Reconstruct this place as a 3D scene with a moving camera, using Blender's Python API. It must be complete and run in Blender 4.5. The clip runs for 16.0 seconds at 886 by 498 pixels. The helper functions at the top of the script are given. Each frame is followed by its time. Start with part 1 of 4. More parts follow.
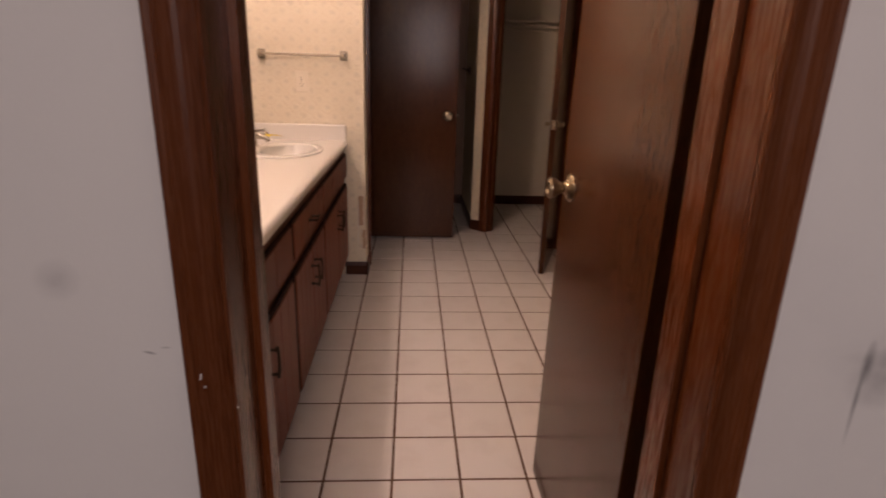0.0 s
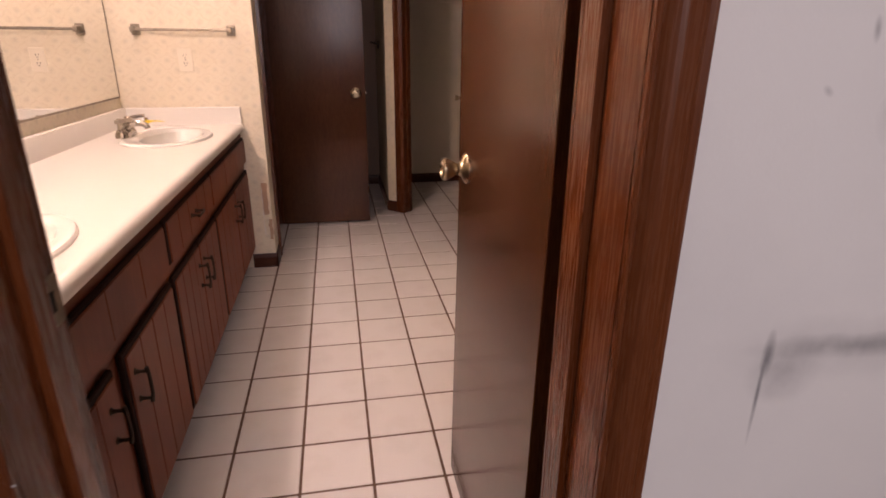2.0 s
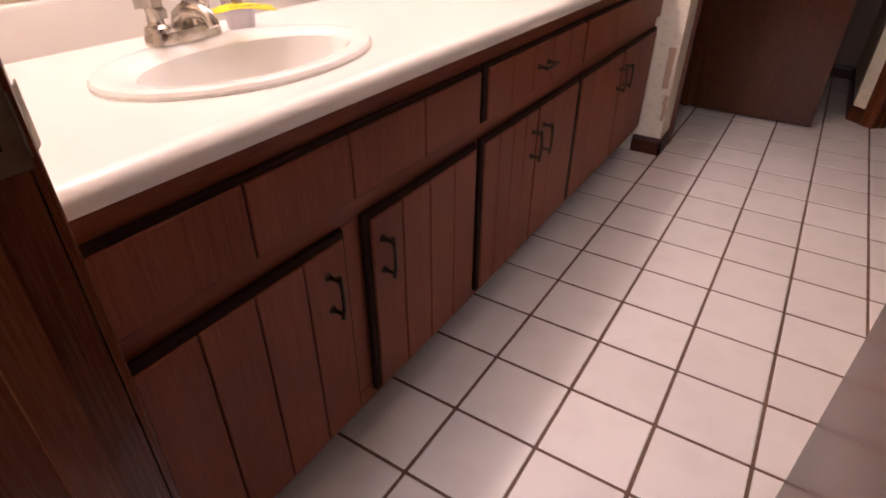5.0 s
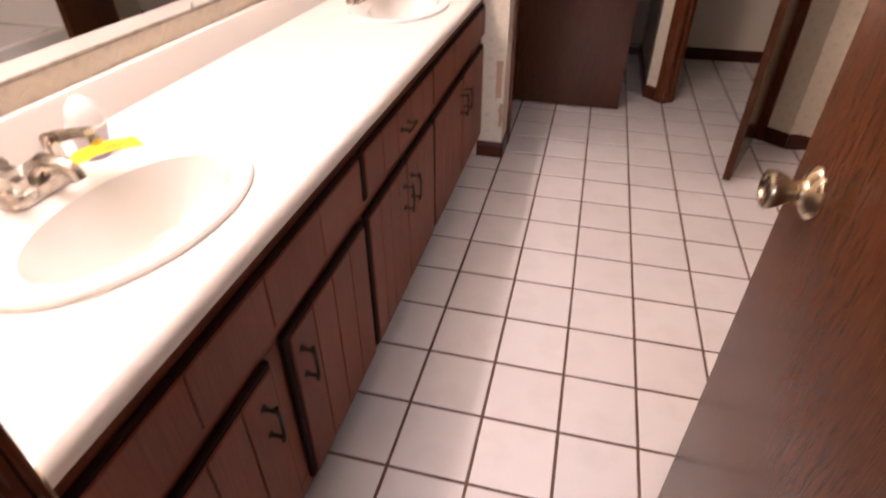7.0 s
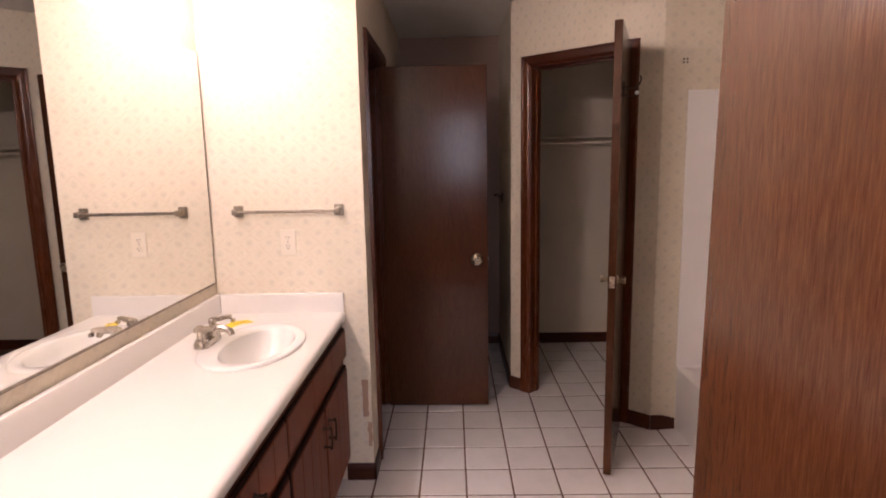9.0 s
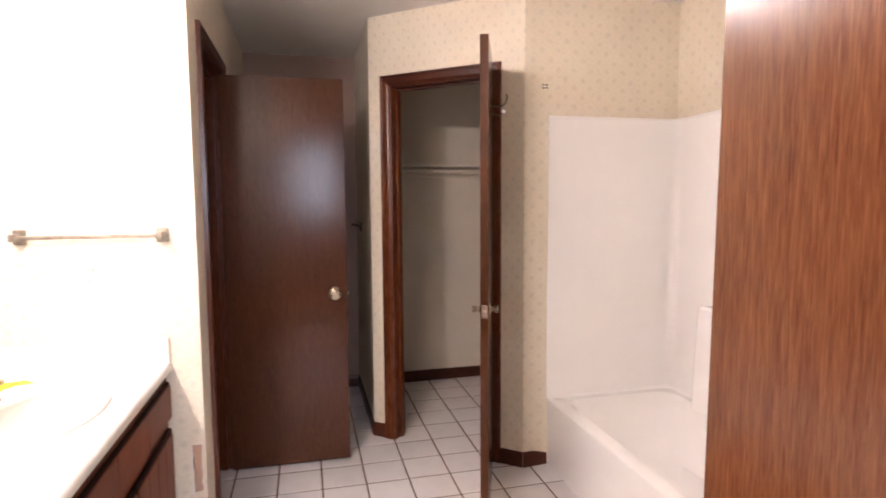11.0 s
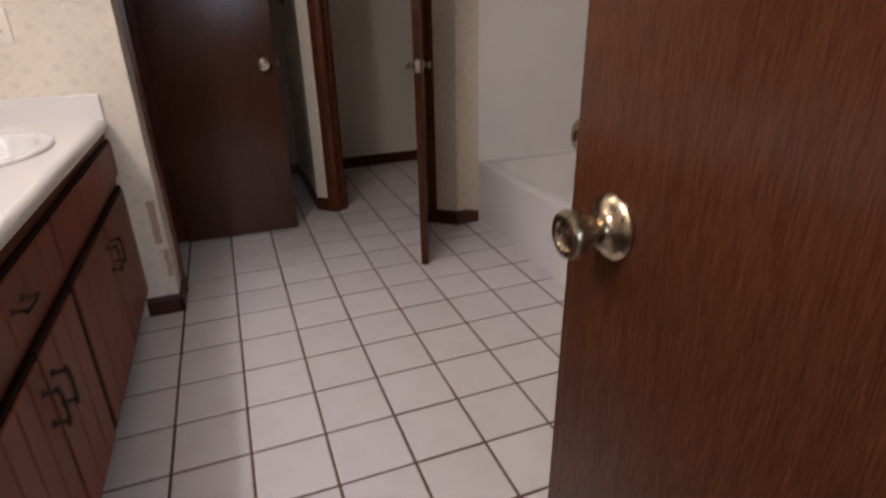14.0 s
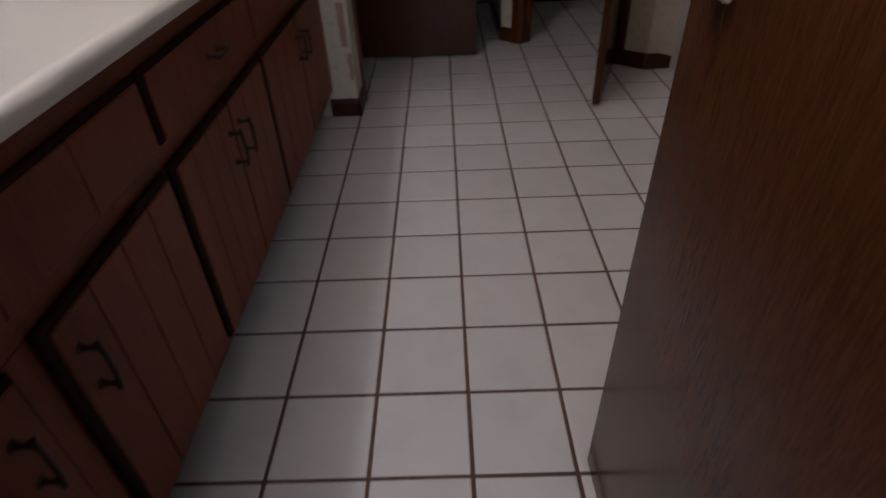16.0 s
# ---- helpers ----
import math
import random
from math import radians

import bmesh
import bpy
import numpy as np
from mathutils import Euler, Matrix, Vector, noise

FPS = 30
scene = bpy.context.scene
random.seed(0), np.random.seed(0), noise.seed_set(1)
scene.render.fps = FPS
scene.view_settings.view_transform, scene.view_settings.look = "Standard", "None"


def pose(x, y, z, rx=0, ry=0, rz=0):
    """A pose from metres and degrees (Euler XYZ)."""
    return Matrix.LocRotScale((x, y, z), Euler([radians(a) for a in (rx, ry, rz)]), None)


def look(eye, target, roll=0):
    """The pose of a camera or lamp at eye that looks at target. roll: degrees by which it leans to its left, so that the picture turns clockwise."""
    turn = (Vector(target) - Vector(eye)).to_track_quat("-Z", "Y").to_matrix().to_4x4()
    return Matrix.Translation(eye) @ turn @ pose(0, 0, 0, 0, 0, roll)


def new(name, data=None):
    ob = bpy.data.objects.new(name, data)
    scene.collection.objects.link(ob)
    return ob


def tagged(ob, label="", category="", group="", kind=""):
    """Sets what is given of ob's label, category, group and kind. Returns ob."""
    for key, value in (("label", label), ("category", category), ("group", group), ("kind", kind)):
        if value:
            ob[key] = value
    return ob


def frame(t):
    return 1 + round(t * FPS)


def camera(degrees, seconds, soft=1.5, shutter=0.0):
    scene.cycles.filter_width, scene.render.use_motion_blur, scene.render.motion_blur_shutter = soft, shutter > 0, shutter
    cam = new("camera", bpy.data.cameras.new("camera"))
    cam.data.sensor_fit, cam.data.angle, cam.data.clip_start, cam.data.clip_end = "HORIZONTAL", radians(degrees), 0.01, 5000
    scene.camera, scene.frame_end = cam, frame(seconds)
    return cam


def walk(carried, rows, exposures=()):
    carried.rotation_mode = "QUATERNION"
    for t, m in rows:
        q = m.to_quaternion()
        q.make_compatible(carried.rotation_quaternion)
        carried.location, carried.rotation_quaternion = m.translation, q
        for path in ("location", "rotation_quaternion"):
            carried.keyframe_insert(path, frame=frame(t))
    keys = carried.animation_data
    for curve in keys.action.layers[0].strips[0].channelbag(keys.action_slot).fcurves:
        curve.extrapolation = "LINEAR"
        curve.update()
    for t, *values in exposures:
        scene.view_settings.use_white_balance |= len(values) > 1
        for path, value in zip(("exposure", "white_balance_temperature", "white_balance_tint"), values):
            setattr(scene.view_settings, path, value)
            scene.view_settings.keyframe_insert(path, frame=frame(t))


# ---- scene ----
cam = camera(76.5, 16.0, soft=1.7, shutter=0.4)
PATH = [
    (0, (0.265, -1.476, 1.24), (0.382, 0.426, 0.632), 1.7),
    (0.5, (0.277, -1.486, 1.238), (0.639, 0.38, 0.618), 1.2),
    (1, (0.262, -1.481, 1.224), (0.697, 0.361, 0.578), 0.9),
    (1.5, (0.262, -1.455, 1.232), (0.685, 0.381, 0.561), 0.6),
    (2, (0.379, -1.351, 1.232), (0.73, 0.497, 0.551), 0.4),
    (2.5, (0.48, -1.197, 1.221), (0.594, 0.679, 0.537), -0.3),
    (3, (0.445, -1.025, 1.205), (0.328, 0.847, 0.51), -0.8),
    (3.5, (0.402, -0.886, 1.171), (-0.048, 0.933, 0.471), -1.0),
    (4, (0.422, -0.838, 1.177), (-0.448, 0.798, 0.424), -0.5),
    (4.5, (0.475, -0.835, 1.109), (-0.502, 0.653, 0.199), -0.1),
    (4.7, (0.496, -0.833, 1.087), (-0.467, 0.6, 0.076), -0.1),
    (6.8, (0.365, -0.807, 1.294), (-0.088, 0.72, 0.085), 0.2),
    (7, (0.361, -0.813, 1.336), (-0.038, 0.761, 0.169), -0.1),
    (7.5, (0.399, -0.756, 1.415), (0.147, 0.991, 0.474), -0.5),
    (8, (0.43, -0.651, 1.462), (0.225, 1.226, 0.804), -1.0),
    (8.5, (0.402, -0.639, 1.487), (0.273, 1.308, 1.049), -1.1),
    (8.7, (0.39, -0.643, 1.5), (0.301, 1.32, 1.123), -1.1),
    (10.8, (0.389, -0.349, 1.42), (0.769, 1.608, 1.256), -0.5),
    (11, (0.382, -0.345, 1.415), (0.857, 1.59, 1.241), -0.4),
    (11.5, (0.355, -0.353, 1.428), (0.991, 1.535, 1.257), -0.6),
    (12, (0.336, -0.365, 1.473), (1.072, 1.488, 1.313), -0.5),
    (12.5, (0.305, -0.414, 1.439), (1.15, 1.396, 1.342), -0.6),
    (13, (0.301, -0.446, 1.332), (1.177, 1.348, 1.214), -0.7),
    (13.4, (0.322, -0.461, 1.256), (1.177, 1.316, 0.922), -1.0),
    (13.5, (0.313, -0.477, 1.253), (1.149, 1.283, 0.801), -0.8),
    (14, (0.31, -0.527, 1.182), (0.948, 1.194, 0.388), -1.4),
    (14.5, (0.321, -0.529, 1.148), (0.749, 1.149, 0.146), -1.9),
    (15, (0.323, -0.531, 1.136), (0.663, 1.103, 0.035), -2.0),
    (15.5, (0.338, -0.556, 1.124), (0.575, 1.054, -0.039), -2.3),
    (16, (0.402, -0.648, 1.067), (0.374, 0.956, -0.128), -2.5),
]
walk(cam, [(t, look(eye, target, roll)) for t, eye, target, roll in PATH],
     exposures=[(0, -0.35, 8000, 34), (1.0, 0.14, 7450, 33), (1.5, 0.30, 7350, 33), (2.5, 0.12, 7450, 36), (3.0, 0.14, 7500, 37), (3.5, 0.30, 7200, 35), (4.7, 0.32, 6700, 33), (7.0, 0.7, 6500, 29),
                (8.7, 0.28, 6500, 31), (11, 1.45, 6050, 21), (12.0, 1.0, 6200, 22), (13.0, 0.45, 6100, 22), (13.5, 0.1, 5950, 19), (14.5, -0.25, 5600, 15), (15.5, -0.85, 5600, 14), (16, -1.1, 5550, 14)])

# ---- light ----
world = bpy.data.worlds.new("world")
scene.world = world
world.use_nodes = True
world.node_tree.nodes["Background"].inputs[0].default_value = (0.5, 0.6, 0.8, 1)
world.node_tree.nodes["Background"].inputs[1].default_value = 0.05
BULB = 150.0          # radiance of the vanity globes
BEDROOM = 36.0       # cool area lamp added at an assumed, unseen bedroom window

# ---- materials ----
MAT = {}


class Nodes:
    """A short way to write a node material."""

    def __init__(self, name, rough=0.5, metal=0.0, color=(0.8, 0.8, 0.8)):
        self.mat = bpy.data.materials.new(name)
        self.mat.use_nodes = True
        self.tree = self.mat.node_tree
        self.bsdf = self.tree.nodes["Principled BSDF"]
        self.put("Roughness", rough)
        self.put("Metallic", metal)
        self.put("Base Color", color)
        MAT[name] = self.mat

    def put(self, key, value):
        self.feed(self.bsdf.inputs[key], value)

    def feed(self, socket, value):
        if isinstance(value, bpy.types.NodeSocket):
            self.tree.links.new(value, socket)
        elif isinstance(value, (tuple, list)):
            socket.default_value = (*value, 1) if len(value) == 3 and len(socket.default_value) == 4 else value
        else:
            socket.default_value = value

    def node(self, kind):
        return self.tree.nodes.new(kind)

    def math(self, op, a, b=0.0, c=0.0, clamp=False):
        n = self.node("ShaderNodeMath")
        n.operation, n.use_clamp = op, clamp
        for s, v in zip(n.inputs, (a, b, c)):
            self.feed(s, v)
        return n.outputs[0]

    def mix(self, fac, a, b):
        n = self.node("ShaderNodeMix")
        n.data_type = "RGBA"
        self.feed(n.inputs[0], fac)
        self.feed(n.inputs[6], a)
        self.feed(n.inputs[7], b)
        return n.outputs[2]

    def coords(self, scale=(1, 1, 1), shift=(0, 0, 0), which="Object"):
        c = self.node("ShaderNodeTexCoord")
        m = self.node("ShaderNodeMapping")
        m.inputs["Scale"].default_value = scale
        m.inputs["Location"].default_value = shift
        self.tree.links.new(c.outputs[which], m.inputs[0])
        return m.outputs[0]

    def noise(self, vec, scale, detail=4.0, rough=0.55, distort=0.0):
        n = self.node("ShaderNodeTexNoise")
        n.inputs["Scale"].default_value = scale
        n.inputs["Detail"].default_value = detail
        n.inputs["Roughness"].default_value = rough
        n.inputs["Distortion"].default_value = distort
        self.tree.links.new(vec, n.inputs["Vector"])
        return n.outputs["Fac"]

    def ramp(self, fac, lo, hi):
        n = self.node("ShaderNodeMapRange")
        n.clamp = True
        self.feed(n.inputs[0], fac)
        n.inputs[1].default_value, n.inputs[2].default_value = lo, hi
        return n.outputs[0]

    def bump(self, height, strength=0.3, dist=0.002):
        n = self.node("ShaderNodeBump")
        n.inputs["Strength"].default_value = strength
        n.inputs["Distance"].default_value = dist
        self.feed(n.inputs["Height"], height)
        self.put("Normal", n.outputs[0])

    def random(self):
        return self.node("ShaderNodeObjectInfo").outputs["Random"]


def tuple_scaled(m, s, k):
    return m.coords(tuple(a if a == 1 else a * k for a in s), (7, 5, 3))


def wood(name, dark, mid, light, rough, along="z", fine=1.0, spec=0.25, hole=0.6):
    m = Nodes(name, rough)
    s = {"z": (1, 1, 0.11), "y": (1, 0.11, 1), "x": (0.11, 1, 1)}[along]
    v = m.coords(s)
    broad = m.noise(tuple_scaled(m, s, 0.4), 6 * fine, 5, 0.6, 0.8)
    grain = m.noise(tuple_scaled(m, s, 0.32), 330 * fine, 4, 0.6, 0.15)
    pores = m.noise(tuple_scaled(m, s, 0.22), 520 * fine, 3, 0.6)
    blot = m.noise(m.coords(tuple(k if k == 1 else 0.25 for k in s)), 6.0, 4)
    c = m.mix(m.ramp(broad, 0.32, 0.70), dark, mid)
    c = m.mix(m.math("MULTIPLY", m.ramp(grain, 0.36, 0.74), 0.5), c, light)
    c = m.mix(m.math("MULTIPLY", m.ramp(pores, 0.44, 0.78), hole), c, tuple(k * 0.5 for k in dark))
    c = m.mix(m.math("MULTIPLY", m.ramp(blot, 0.45, 0.78), 0.3), c, dark)
    m.put("Specular IOR Level", spec)
    m.put("Base Color", c)
    m.put("Roughness", m.math("ADD", m.math("MULTIPLY", grain, 0.22), rough - 0.1))
    m.bump(m.math("ADD", pores, m.math("MULTIPLY", grain, 0.5)), 0.1, 0.0006)
    return m


m = Nodes("door_wood", 0.3)
ribbon = m.noise(m.coords((1, 1, 0.075), (3, 8, 1)), 95, 4, 0.6, 0.5)
cloudy = m.noise(m.coords((1, 1, 0.35), (1, 4, 6)), 4.5, 4, 0.6)
fleck = m.noise(m.coords((1, 1, 0.075), (7, 5, 3)), 420, 4, 0.65, 0.3)
pore = m.noise(m.coords((1, 1, 0.05), (2, 6, 9)), 620, 3, 0.6)
c = m.mix(m.ramp(cloudy, 0.35, 0.68), (0.042, 0.0126, 0.0050), (0.060, 0.0196, 0.0080))
c = m.mix(m.math("MULTIPLY", m.ramp(ribbon, 0.38, 0.70), 0.50), c, (0.086, 0.0312, 0.0130))
c = m.mix(m.math("MULTIPLY", m.ramp(fleck, 0.36, 0.70), 0.45), c, (0.130, 0.0540, 0.0240))
c = m.mix(m.math("MULTIPLY", m.ramp(pore, 0.44, 0.76), 0.48), c, (0.023, 0.0068, 0.0030))
m.put("Base Color", c)
m.put("Specular IOR Level", 0.18)
m.put("Roughness", m.math("ADD", 0.09, m.math("MULTIPLY", fleck, 0.17)))
m.bump(m.math("ADD", m.math("MULTIPLY", fleck, 0.7), m.math("SUBTRACT", m.math("MULTIPLY", ribbon, 0.6), m.math("MULTIPLY", pore, 0.5))), 0.08, 0.0010)
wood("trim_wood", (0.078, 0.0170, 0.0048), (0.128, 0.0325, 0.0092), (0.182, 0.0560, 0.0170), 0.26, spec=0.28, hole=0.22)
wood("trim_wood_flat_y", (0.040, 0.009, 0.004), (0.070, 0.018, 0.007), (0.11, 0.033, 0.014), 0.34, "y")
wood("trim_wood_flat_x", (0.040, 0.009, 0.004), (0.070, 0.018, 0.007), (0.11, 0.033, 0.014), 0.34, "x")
wood("cabinet_wood", (0.140, 0.0350, 0.0165), (0.205, 0.0600, 0.0290), (0.262, 0.088, 0.0440), 0.42, spec=0.13)
wood("cabinet_wood_flat", (0.140, 0.0350, 0.0165), (0.205, 0.0600, 0.0290), (0.262, 0.088, 0.0440), 0.42, "y", spec=0.13)
# near-black wood: shade of the gaps, lips and toe kick put into the colour
m = Nodes("gap_shade", 0.7, color=(0.018, 0.008, 0.005))
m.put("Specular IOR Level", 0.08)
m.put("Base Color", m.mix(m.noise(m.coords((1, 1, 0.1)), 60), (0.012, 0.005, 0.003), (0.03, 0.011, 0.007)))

m = Nodes("wallpaper", 0.62)
t = m.node("ShaderNodeTexCoord").outputs["Object"]
sep = m.node("ShaderNodeSeparateXYZ")
m.tree.links.new(t, sep.inputs[0])
u = m.math("DIVIDE", m.math("ADD", m.math("SUBTRACT", sep.outputs[0], sep.outputs[1]), m.math("MULTIPLY", m.noise(m.coords((1, 1, 1), (3, 1, 2)), 9, 3), 0.04)), 0.090)
w = m.math("DIVIDE", sep.outputs[2], 0.092)
wob = m.noise(m.coords(), 30, 3)


def lattice(du, dv):
    a = m.math("SUBTRACT", m.math("FRACT", m.math("ADD", u, du)), 0.5)
    b = m.math("SUBTRACT", m.math("FRACT", m.math("ADD", w, dv)), 0.5)
    b = m.math("ADD", b, m.math("MULTIPLY", m.math("SUBTRACT", wob, 0.5), 0.5))
    d = m.math("SQRT", m.math("ADD", m.math("MULTIPLY", a, a), m.math("MULTIPLY", m.math("MULTIPLY", b, b), 1.3)))
    return d


da, db = lattice(0.0, 0.0), lattice(0.5, 0.5)
near = m.math("MINIMUM", da, db)
tuft = m.math("SUBTRACT", 1.0, m.ramp(near, 0.02, 0.24))
arc = m.math("SUBTRACT", 1.0, m.ramp(m.math("ABSOLUTE", m.math("SUBTRACT", da, db)), 0.0, 0.10))
mott = m.noise(m.coords(), 60, 4)
leafy = m.noise(m.coords((1, 1, 1), (4, 2, 7)), 95, 3)
base = m.mix(m.ramp(m.noise(m.coords(), 3, 3), 0.35, 0.7), (0.70, 0.618, 0.485), (0.76, 0.680, 0.545))
c = m.mix(m.math("MULTIPLY", arc, m.math("MULTIPLY", m.ramp(m.noise(m.coords(), 26, 3), 0.30, 0.60), 0.32)), base, (0.54, 0.435, 0.31))
c = m.mix(m.math("MULTIPLY", tuft, m.math("MULTIPLY", m.ramp(mott, 0.30, 0.55), 0.55)), c, (0.47, 0.425, 0.345))
c = m.mix(m.math("MULTIPLY", m.ramp(leafy, 0.52, 0.70), 0.14), c, (0.60, 0.49, 0.36))
c = m.mix(m.math("MULTIPLY", m.ramp(mott, 0.4, 0.75), 0.25), c, (0.78, 0.71, 0.60))
m.put("Base Color", c)
m.bump(m.math("SUBTRACT", m.math("MULTIPLY", mott, 0.3), m.math("ADD", tuft, m.math("MULTIPLY", arc, 0.6))), 0.30, 0.0025)


def paint(name, color, rough=0.6, grain=90, stain=(0.5, 0.45, 0.38), amount=0.15, bumps=0.15):
    m = Nodes(name, rough)
    s = m.ramp(m.noise(m.coords(), 2.2, 5, 0.6), 0.5, 0.78)
    c = m.mix(m.math("MULTIPLY", s, amount), color, stain)
    c = m.mix(m.math("MULTIPLY", m.noise(m.coords(), 14, 4), 0.08), c, tuple(k * 0.75 for k in color))
    m.put("Base Color", c)
    m.bump(m.noise(m.coords(), grain, 4, 0.6), bumps, 0.002)
    return m


m = paint("bedroom_paint", (0.74, 0.72, 0.70), 0.5, 160, (0.50, 0.49, 0.50), 0.25, 0.12)
own = m.bsdf.inputs["Base Color"].links[0].from_socket
sep = m.node("ShaderNodeSeparateXYZ")
m.tree.links.new(m.node("ShaderNodeTexCoord").outputs["Object"], sep.inputs[0])
fray = m.noise(m.coords(), 40, 4)
cloud = m.noise(m.coords(), 9, 3)


def smear(x, z, lx, lz, lean, strength, c):
    """A dark scuff of its own shape, rubbed into the paint round (x, z)."""
    dx = m.math("SUBTRACT", sep.outputs[0], x)
    dz = m.math("ADD", m.math("SUBTRACT", sep.outputs[2], z), m.math("MULTIPLY", dx, lean))
    dz = m.math("ADD", dz, m.math("MULTIPLY", m.math("SUBTRACT", cloud, 0.5), lz * 1.2))
    a, b = m.math("DIVIDE", dx, lx), m.math("DIVIDE", dz, lz)
    d = m.math("SQRT", m.math("ADD", m.math("MULTIPLY", a, a), m.math("MULTIPLY", b, b)))
    k = m.math("SUBTRACT", 1.0, m.ramp(d, 0.15, 1.0))
    k = m.math("MULTIPLY", k, m.math("ADD", 0.45, m.math("MULTIPLY", fray, 0.9)))
    return m.mix(m.math("MULTIPLY", k, strength, clamp=True), c, (0.12, 0.115, 0.125))


for row in ((1.035, 0.880, 0.20, 0.020, 0.05, 0.55), (1.055, 0.875, 0.26, 0.055, 0.05, 0.22), (0.881, 0.880, 0.010, 0.035, 0.0, 0.9), (0.878, 0.825, 0.004, 0.075, 0.12, 0.8), (0.910, 0.855, 0.06, 0.05, 0.0, 0.35),
            (0.921, 1.25, 0.006, 0.014, 0.8, 0.6), (0.953, 1.275, 0.004, 0.004, 0, 0.7), (0.880, 1.19, 0.008, 0.006, 0.4, 0.35), (0.985, 1.17, 0.04, 0.04, 0, 0.3), (0.955, 0.525, 0.012, 0.006, -0.4, 0.55),
            (-0.055, 0.896, 0.010, 0.0025, 0.2, 0.8), (-0.035, 0.903, 0.008, 0.002, 0, 0.5), (-0.15, 0.99, 0.03, 0.03, 0, 0.25)):
    own = smear(*row, own)
m.put("Base Color", own)
paint("closet_paint", (0.70, 0.63, 0.53), 0.6, 120, (0.5, 0.5, 0.38), 0.4, 0.15)
paint("ceiling_paint", (0.87, 0.84, 0.80), 0.8, 55, (0.6, 0.56, 0.5), 0.2, 0.6)
# brown, with the corridor's shade worked into the base colour
paint("brown_in_shade", (0.30, 0.20, 0.15), 0.7, 90, (0.2, 0.13, 0.1), 0.3, 0.2)
paint("carpet", (0.20, 0.17, 0.14), 0.95, 300, (0.12, 0.1, 0.09), 0.4, 0.9)
paint("laminate", (0.745, 0.712, 0.667), 0.3, 200, (0.72, 0.64, 0.58), 0.12, 0.02)
m = paint("porcelain", (0.79, 0.775, 0.735), 0.16, 30, (0.66, 0.6, 0.54), 0.15, 0.0)
paint("tub_acrylic", (0.90, 0.87, 0.84), 0.13, 12, (0.68, 0.63, 0.58), 0.12, 0.01)
paint("raw_plaster", (0.72, 0.68, 0.62), 0.8, 90, (0.45, 0.30, 0.22), 0.5, 0.4)
paint("torn_paper", (0.46, 0.30, 0.21), 0.85, 160, (0.62, 0.50, 0.38), 0.8, 0.5)
paint("plastic_white", (0.78, 0.74, 0.68), 0.35, 60, (0.7, 0.65, 0.58), 0.1, 0.0)
paint("black_slot", (0.008, 0.007, 0.006), 0.7, 60, (0.01, 0.01, 0.01), 0.1, 0.0).put("Specular IOR Level", 0.05)
paint("plastic_cream", (0.77, 0.69, 0.57), 0.4, 60, (0.7, 0.62, 0.52), 0.1, 0.0)
paint("tag_yellow", (0.82, 0.58, 0.015), 0.5, 60, (0.7, 0.45, 0.02), 0.3, 0.05)
paint("tag_print", (0.25, 0.17, 0.03), 0.6, 60, (0.2, 0.15, 0.05), 0.3, 0.0)
paint("bottle_plastic", (0.74, 0.72, 0.70), 0.25, 60, (0.6, 0.58, 0.56), 0.15, 0.0)
paint("label_blue", (0.62, 0.58, 0.62), 0.4, 60, (0.6, 0.58, 0.6), 0.4, 0.0)


def metal(name, color, rough, worn):
    m = Nodes(name, rough, 1.0, color)
    n = m.noise(m.coords(), 35, 4)
    m.put("Base Color", m.mix(m.ramp(n, 0.4, 0.75), color, worn))
    m.put("Roughness", m.math("ADD", m.math("MULTIPLY", n, 0.25), rough - 0.1))


metal("brass", (0.47, 0.38, 0.26), 0.26, (0.28, 0.22, 0.15))
metal("chrome", (0.56, 0.51, 0.45), 0.22, (0.38, 0.33, 0.28))
metal("aged_nickel", (0.36, 0.31, 0.25), 0.38, (0.2, 0.17, 0.13))
metal("nickel_wire", (0.55, 0.47, 0.39), 0.26, (0.34, 0.28, 0.22))
metal("bronze", (0.075, 0.05, 0.035), 0.45, (0.03, 0.02, 0.015))
metal("latch_steel", (0.78, 0.70, 0.58), 0.2, (0.55, 0.47, 0.36))
metal("strike_brass", (0.20, 0.15, 0.095), 0.42, (0.09, 0.065, 0.04))
metal("mirror_silver", (0.86, 0.86, 0.84), 0.12, (0.86, 0.86, 0.84))
MAT["mirror_silver"].node_tree.nodes["Principled BSDF"].inputs["Roughness"].default_value = 0.01
for l in list(MAT["mirror_silver"].node_tree.links):
    if l.to_socket.name == "Roughness":
        MAT["mirror_silver"].node_tree.links.remove(l)

m = Nodes("tile_glaze", 0.2)
r = m.random()
c = m.mix(r, (0.72, 0.68, 0.665), (0.78, 0.745, 0.73))
n1 = m.noise(m.coords(), 7, 4)
c = m.mix(m.math("MULTIPLY", m.ramp(n1, 0.5, 0.8), 0.3), c, (0.52, 0.46, 0.42))
m.put("Base Color", c)
m.put("Roughness", m.math("ADD", 0.24, m.math("MULTIPLY", m.noise(m.coords(), 30, 3), 0.16)))
m.bump(m.noise(m.coords(), 12, 2), 0.08, 0.003)
m = Nodes("grout", 0.9)
m.put("Base Color", m.mix(m.noise(m.coords(), 40, 5), (0.085, 0.042, 0.027), (0.19, 0.110, 0.075)))
m.bump(m.noise(m.coords(), 300, 3), 0.4, 0.002)

